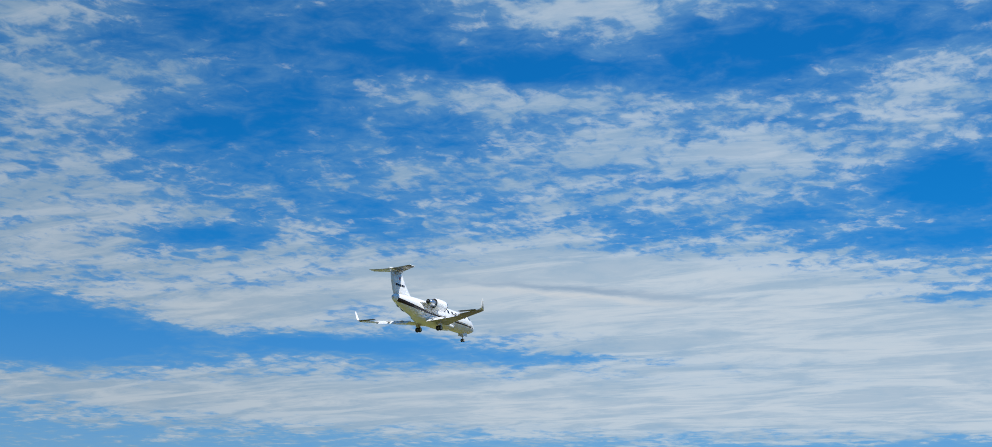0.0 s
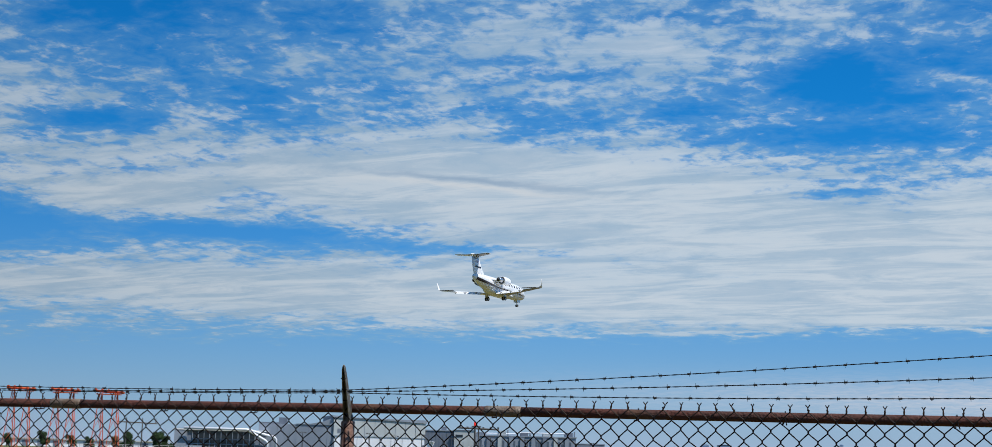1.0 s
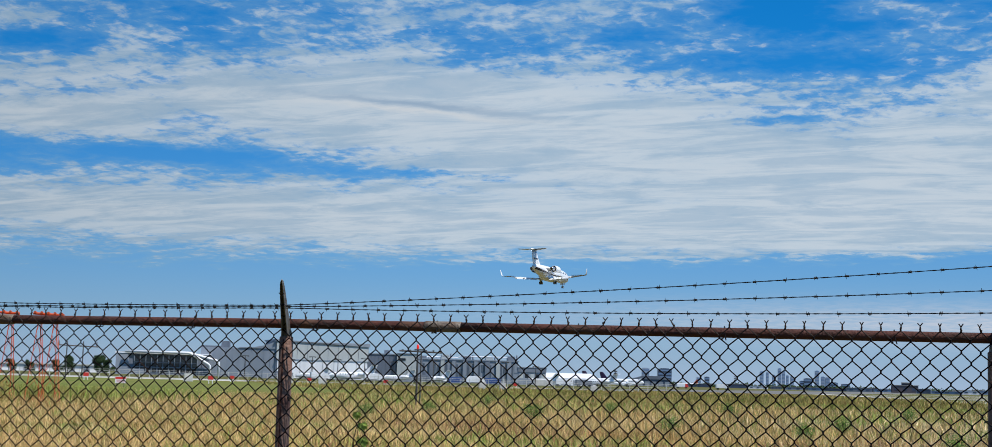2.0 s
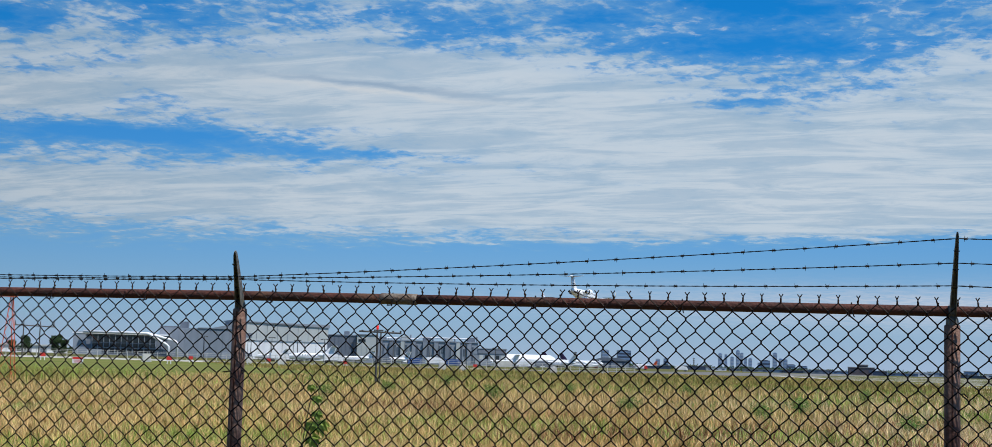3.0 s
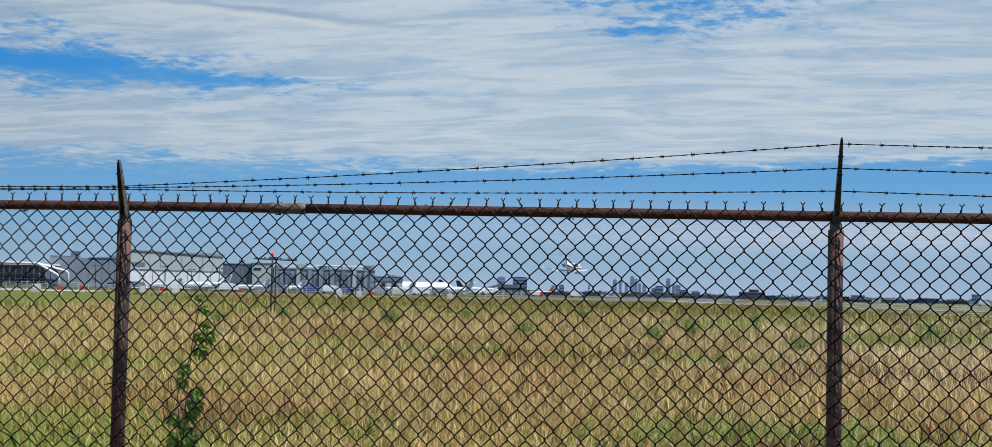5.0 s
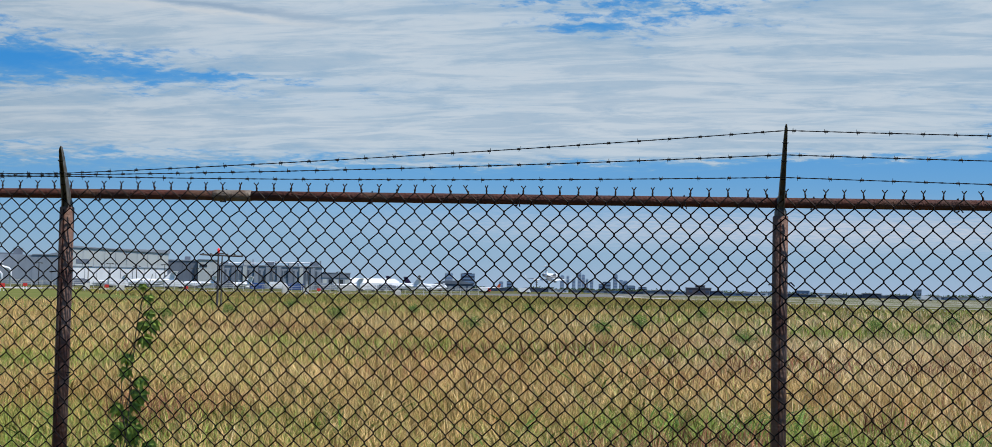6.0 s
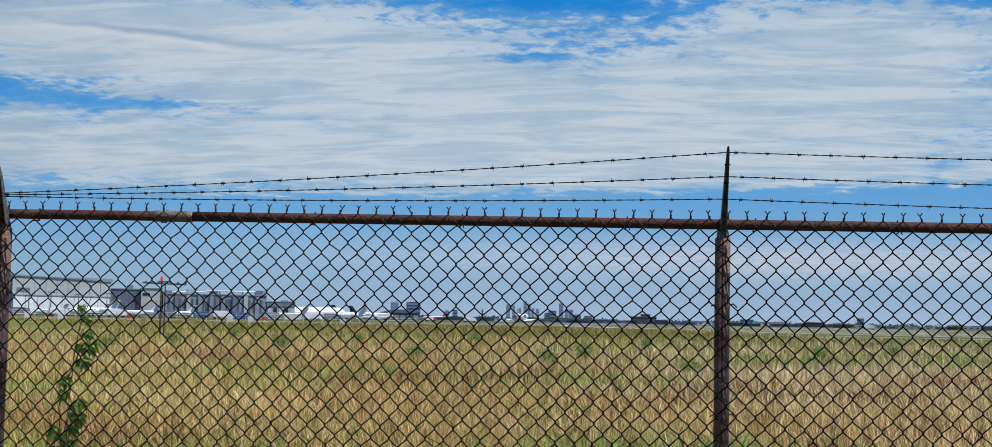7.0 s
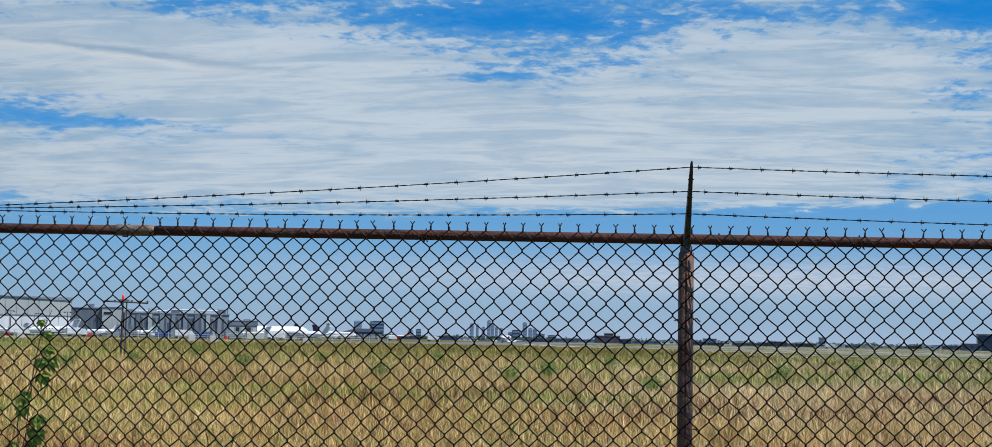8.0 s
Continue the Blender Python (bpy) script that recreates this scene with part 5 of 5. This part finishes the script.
# ---- trees ----
def tree(az, d, h, seed):
    rnd = random.Random(seed)
    p = at(az, d)
    root = empty("tree", pose(p.x, p.y, 0), "dark green leafy tree beyond the field", "tree", "trees beyond the field")
    bm = tube([(0, 0, 0), (0.1, 0, h * 0.3), (0, 0.1, h * 0.75)], [h * 0.035, h * 0.025, h * 0.008], 8)
    for k in range(6):
        a = k * 1.05 + rnd.uniform(0, 0.5)
        tube([(0, 0, h * (0.25 + 0.06 * k)), (math.cos(a) * h * 0.16, math.sin(a) * h * 0.16, h * (0.38 + 0.07 * k)), (math.cos(a) * h * 0.26, math.sin(a) * h * 0.26, h * (0.45 + 0.07 * k))], [h * 0.014, h * 0.009, h * 0.003], 5, bm)
    part("trunk", bm, BARK, root)
    verts, faces = [], []
    for k in range(11):
        a, r = rnd.uniform(0, 6.28), rnd.uniform(0, 0.27) * h
        clump_mesh(verts, faces, (math.cos(a) * r, math.sin(a) * r, h * rnd.uniform(0.2, 0.82)), [h * rnd.uniform(0.11, 0.2)] * 2 + [h * rnd.uniform(0.1, 0.17)], 260, h * 0.038, rnd)
    me = bpy.data.meshes.new("crown")
    me.from_pydata(verts, [], faces)
    me.materials.append(LEAF)
    ob = new("crown", me)
    ob.parent = root


for k, (az, d, h) in enumerate(((-37.45, 600, 8.6), (-37.1, 605, 6.4), (-38.55, 600, 7.6), (-39.0, 612, 6.0), (-39.9, 620, 5.6), (-40.6, 620, 6.4), (-41.6, 610, 7.0), (-42.9, 620, 6.0), (-44.1, 610, 7.2), (-45.6, 620, 6.4), (-46.8, 610, 6.8))):
    tree(az, d, h, 50 + k)


def tree_belt():
    """The low dark belt of woods along the horizon."""
    rnd = random.Random(77)
    verts, faces = [], []
    for k in range(760):
        az = rnd.uniform(-46, 12)
        d = rnd.uniform(2300, 3100)
        p = at(az, d)
        h = rnd.uniform(3.5, 8.5)
        clump_mesh(verts, faces, (p.x, p.y, h * 0.5), (h * 1.6, h * 1.2, h * 0.55), 34, 2.0, rnd)
    me = bpy.data.meshes.new("far_woods")
    me.from_pydata(verts, [], faces)
    me.materials.append(LEAF)
    tagged(new("far_woods", me), "low dark belt of distant woods", "woods", kind="stuff")


tree_belt()


# ---- the field behind the fence ----
def field_places(count, y0, y1, rnd, power=1.0):
    """Random places in the field, more of them near the fence."""
    u = rnd.random(count)
    y = y0 * (y1 / y0) ** u if power == 0 else y0 + (y1 - y0) * u ** power
    lo, hi = -1.08 * (y + 6) - 2.0, 0.42 * (y + 6) + 5.0
    x = lo + (hi - lo) * rnd.random(count)
    return x, y


def value_noise(x, y, size, seed):
    """Smooth random values from 0 to 1 over the plan."""
    table = np.random.default_rng(seed).random((64, 64))
    u, v = x / size + 1000.0, y / size + 1000.0
    i, j = np.floor(u).astype(int), np.floor(v).astype(int)
    f, g = u - i, v - j
    f, g = f * f * (3 - 2 * f), g * g * (3 - 2 * g)
    a, b = table[i % 64, j % 64], table[(i + 1) % 64, j % 64]
    c, d = table[i % 64, (j + 1) % 64], table[(i + 1) % 64, (j + 1) % 64]
    return (a * (1 - f) + b * f) * (1 - g) + (c * (1 - f) + d * f) * g


def blades(name, x, y, height, width, lean, material, label, seed, droop=0.35, levels=((0.0, 0.9), (0.6, 0.8))):
    """Bent tapering blades; levels: how far up, and the share of the width there, below the tip."""
    rnd = np.random.default_rng(seed)
    n, m = len(x), len(levels)
    a = rnd.random(n) * 2 * math.pi
    face = rnd.random(n) * math.pi
    h = height
    dx, dy = np.cos(a) * lean * h, np.sin(a) * lean * h
    wx, wy = np.cos(face) * width, np.sin(face) * width
    count = 2 * m + 1
    v = np.zeros((n, count, 3))
    for i, (f, share) in enumerate((*levels, (1.0, 0.0))):
        go, z = (1 + droop) * f ** 1.9, h * f * (1.0 - droop * lean * 0.75 * f * f)
        v[:, 2 * i] = np.stack([x + dx * go - wx * share, y + dy * go - wy * share, z], 1)
        if i < m:
            v[:, 2 * i + 1] = np.stack([x + dx * go + wx * share, y + dy * go + wy * share, z], 1)
    base = np.arange(n)[:, None] * count
    tris = []
    for i in range(m - 1):
        tris += [(2 * i, 2 * i + 1, 2 * i + 3), (2 * i, 2 * i + 3, 2 * i + 2)]
    tris.append((2 * m - 2, 2 * m - 1, 2 * m))
    tri = np.concatenate([base + np.array([t]) for t in tris], 1).reshape(-1, 3)
    me = bpy.data.meshes.new(name)
    me.vertices.add(n * count)
    me.vertices.foreach_set("co", v.reshape(-1))
    me.loops.add(len(tri) * 3)
    me.loops.foreach_set("vertex_index", tri.reshape(-1).astype(np.int32))
    me.polygons.add(len(tri))
    me.polygons.foreach_set("loop_start", np.arange(0, len(tri) * 3, 3, dtype=np.int32))
    me.update(calc_edges=True)
    me.materials.append(material)
    return tagged(new(name, me), label, "grass", kind="stuff")


ARCHED = ((0.0, 0.8), (0.45, 1.0), (0.8, 0.7))


def field():
    rnd = np.random.default_rng(12)
    x0, y0 = field_places(12000, 0.5, 3.2, rnd, 1.0)
    x1, y1 = field_places(250000, 3.2, 34, rnd, 1.35)
    x2, y2 = field_places(170000, 30, 150, rnd, 1.4)
    x3, y3 = field_places(70000, 145, 338, rnd, 1.0)
    x, y = np.concatenate([x0, x1, x2, x3]), np.concatenate([y0, y1, y2, y3])
    # the tall grass ends at the taxiway and, farther off, at the service road
    e0, e1 = at(-10.6, 655), at(2.5, 196)
    edge = e0.y + (x - e0.x) * (e1.y - e0.y) / (e1.x - e0.x) - 5.0
    inside = y < np.maximum(np.minimum(edge, 335.0), 183.0)
    inside &= (y < 128) | (x > -49.8 - 0.575 * (y - 128) + 6.0 * (value_noise(x, y, 9.0, 33) - 0.5))
    x, y = x[inside], y[inside]
    mown = (y < 128) & (x < -37.0 - 0.1 * y + 4.0 * (value_noise(x, y, 6.0, 31) - 0.5))      # mown short beside the tall field
    thin = ~mown | (rnd.random(len(x)) < 0.6)
    x, y, mown = x[thin], y[thin], mown[thin]
    n = len(x)
    patch = 0.55 * value_noise(x, y, 9.0, 3) + 0.45 * value_noise(x, y, 2.2, 4)
    far = np.clip((y - 45) / 90, 0, 1)
    near_green = np.clip((13.0 - y) / 5, 0, 1) * np.clip((value_noise(x, y, 2.6, 21) - 0.3) * 4, 0, 1)
    green = rnd.random(n) < np.clip((patch - 0.54) * 2.6 + 0.17 + 0.02 * np.clip(x / (0.3 * y + 6), -1, 1) + 0.5 * far + 0.9 * near_green, 0.06, 0.9)
    green |= mown & (rnd.random(n) < 0.75)
    olive = ~mown & (rnd.random(n) < np.clip((y - 70) / 110, 0, 0.8) * np.clip(1.25 - x / (0.25 * y + 6), 0.25, 1))
    olive |= ~mown & (y < 15) & (x < 2.5) & (rnd.random(n) < 0.28)
    h = np.where(mown, 0.22, 1.0) * (0.3 + 0.42 * rnd.random(n)) * np.where(y < 32, 0.8, 1.0) * (0.82 + 0.36 * value_noise(x, y, 5.0, 6)) * (1 - 0.12 * far)
    w = 0.0018 + 0.0002 * y * (0.7 + 0.6 * rnd.random(n))
    lean = 0.12 + 0.8 * rnd.random(n) ** 1.6 * np.clip(1.3 - y / 40, 0.6, 1.2)
    near = y < 32
    dry = ~green & ~olive
    pale = dry & (rnd.random(n) < np.clip(0.08 + 1.0 * (x - 1.0) / (0.3 * y + 6) + 0.25 * np.clip((y - 14) / 20, 0, 1) + 0.9 * (value_noise(x, y, 4.0, 41) - 0.5), 0.03, 0.92))
    for keep, name, mat, label, grow, seed in ((pale, "pale_grass", PALE, "bleached beige dry grass", 1.0, 7), (dry & ~pale, "dry_grass", DRY, "tall straw-coloured dry grass", 1.0, 1), (green & ~olive, "green_grass", GREEN, "green grass among the dry stalks", 0.88, 2), (olive, "olive_grass", OLIVE, "olive-brown wild grass among the dry stalks", 0.95, 6)):
        for k, lv in ((keep & near, ARCHED), (keep & ~near, ((0.0, 0.9), (0.6, 0.8)))):
            if k.any():
                blades(name, x[k], y[k], h[k] * grow, w[k] * (2.1 - grow), lean[k], mat, label, seed + 10 * len(lv), levels=lv)
    # rank weeds round the feet of the approach masts
    x, y = -64 + 32 * rnd.random(16000), 46 + 24 * rnd.random(16000)
    keep = (value_noise(x, y, 5.0, 51) * 0.7 + value_noise(x, y, 1.4, 52) * 0.3 > 0.36) & (x < -34 - 0.1 * (y - 46))
    x, y = x[keep], y[keep]
    m = len(x)
    for name, k, mat, label, seed in (("olive_grass", np.arange(m) % 5 < 3, OLIVE, "rank olive-brown weeds round the masts", 8), ("green_grass", np.arange(m) % 5 >= 3, GREEN, "rank green grass round the masts", 9)):
        blades(name, x[k], y[k], 0.45 + 0.75 * rnd.random(k.sum()) ** 1.3, 0.011 + 0.01 * rnd.random(k.sum()), 0.1 + 0.4 * rnd.random(k.sum()), mat, label, seed)
    # reddish seed stalks in drifts
    x, y = field_places(80000, 4, 60, rnd, 1.3)
    keep = value_noise(x, y, 3.2, 9) * 0.6 + value_noise(x, y, 0.9, 10) * 0.4 > 0.64
    keep &= (y < 42) & (x > -0.42 * y)
    x, y = x[keep], y[keep]
    m = len(x)
    blades("seed_stalks", x, y, 0.45 + 0.3 * rnd.random(m), 0.004 + 0.0003 * y, 0.15 + 0.5 * rnd.random(m), DOCK, "reddish-brown seed stalks in drifts", 3)
    # broad-leaved weeds
    x, y = field_places(60000, 1, 190, rnd, 1.3)
    keep = value_noise(x, y, 1.5, 14) * 0.5 + value_noise(x, y, 5.0, 15) * 0.5 > 0.65 - 0.14 * np.clip((12.5 - y) / 4, 0, 1)
    keep &= x > -37.0 - 0.1 * y
    keep &= y < 132 + 60 * np.clip((-x - 5) / 90, 0, 1)
    x, y = x[keep], y[keep]
    m = len(x)
    blades("broad_weeds", x, y, 0.3 + 0.36 * rnd.random(m), 0.014 + 0.0004 * y, 0.5 + 0.6 * rnd.random(m), WEED, "patches of broad-leaved green weeds", 4)


field()


# ---- vine on the fence ----
def leaf(bm, c, d, up, size):
    """A pointed five-sided leaf folded along its rib."""
    d, side = d.normalized(), d.cross(up).normalized()
    n = side.cross(d)
    pts = [c, c + d * size * 0.35 + side * size * 0.29 + n * size * 0.1, c + d * size + n * -size * 0.12, c + d * size * 0.35 - side * size * 0.29 + n * size * 0.1, c + d * size * 0.5]
    v = [bm.verts.new(p) for p in pts]
    for t in ((0, 1, 4), (1, 2, 4), (4, 2, 3), (0, 4, 3)):
        bm.faces.new([v[i] for i in t])


def vine():
    rnd = random.Random(5)
    root = empty("climbing_vine", pose(0.3, 0.01, 0), "green vine climbing up the chain-link fence", "vine")
    stems = []
    for k in range(4):
        top = (1.72, 1.58, 1.3, 1.05)[k]
        pts = []
        for i in range(15):
            z = top * i / 14
            lean = 0.13 * max(0, z - 1.25) / 0.47
            pts.append((0.035 * math.sin(z * 7 + 2 * k) + lean + (k - 1.5) * 0.03 * (1 - z / 2), 0.0 + 0.02 * math.cos(z * 9 + k), z))
        part("stem", tube(pts, [0.0024] * 14 + [0.001], 6), STEM, root)
        stems.append(pts)
    for k, pts in enumerate(stems):
        for i in range(2, 15):
            p, q = Vector(pts[i - 1]), Vector(pts[i])
            for f in (0.1, 0.4, 0.75) if p.z < 1.2 else (0.15, 0.6) if k == 0 else (0.4,):
                if k and p.z > 1.2 and rnd.random() < 0.5:
                    continue
                way = rnd.choice((-1, 1))
                if k and rnd.random() < 0.3:
                    continue
                node = p.lerp(q, f)
                hub = node + Vector((way * rnd.uniform(0.015, 0.06 if p.z < 1.2 else 0.035), rnd.uniform(-0.012, 0.03), rnd.uniform(0.0, 0.03)))
                part("leaf_stalk", tube([node, node.lerp(hub, 0.6) + Vector((0, 0, 0.008)), hub], [0.0012, 0.001, 0.0008], 5), STEM, root)
                bm = bmesh.new()
                size = rnd.uniform(0.048, 0.075) * (1.0 if p.z < 1.5 else 0.7)
                lean = way * rnd.uniform(0.0, 0.5)
                for j in range(5):
                    t = (j - 2) * rnd.uniform(0.4, 0.55) + lean
                    d = Vector((math.sin(t), rnd.uniform(-0.35, 0.1), -math.cos(t)))
                    leaf(bm, hub.copy(), d, Vector((rnd.uniform(-0.4, 0.4), -1, rnd.uniform(0.1, 0.5))), size * (1.0 - 0.12 * abs(j - 2)))
                part("leaf", bm, VINE, root, "drooping leaf of five leaflets")


vine()


# ---- what moves ----
def motions():
    """The jet glides down its approach and touches the runway."""
    rows = []
    #        t    height pitch roll
    for t, z, pitch, roll in ((0, 33.35, -1.8, -0.7), (0.5, 31.75, -1.9, -0.5), (1, 29.8, -1.9, -0.2), (1.5, 27.2, -1.9, -0.6), (3, 19.5, -2.0, 0.0), (3.5, 17.5, -1.8, 0.2), (4, 15.5, -1.5, 0.0),
                              (4.5, 13.5, -1.2, -0.1), (5.2, 10.4, -0.6, 0.0), (6, 7.4, 0.4, 0.0), (6.5, 5.0, 1.2, 0.0), (7, 3.2, 2.0, 0.0), (7.5, 2.55, 2.4, 0.0), (8, 2.42, 2.2, 0.0)):
        s = 62.49 * t + 1.0715 * t * t
        a = radians(1.66)
        rows.append((t, pose(-78.4 + s * math.sin(a), 160.2 + s * math.cos(a), z, roll, -pitch, 81.5)))
    walk(JET_OB, rows)


motions()
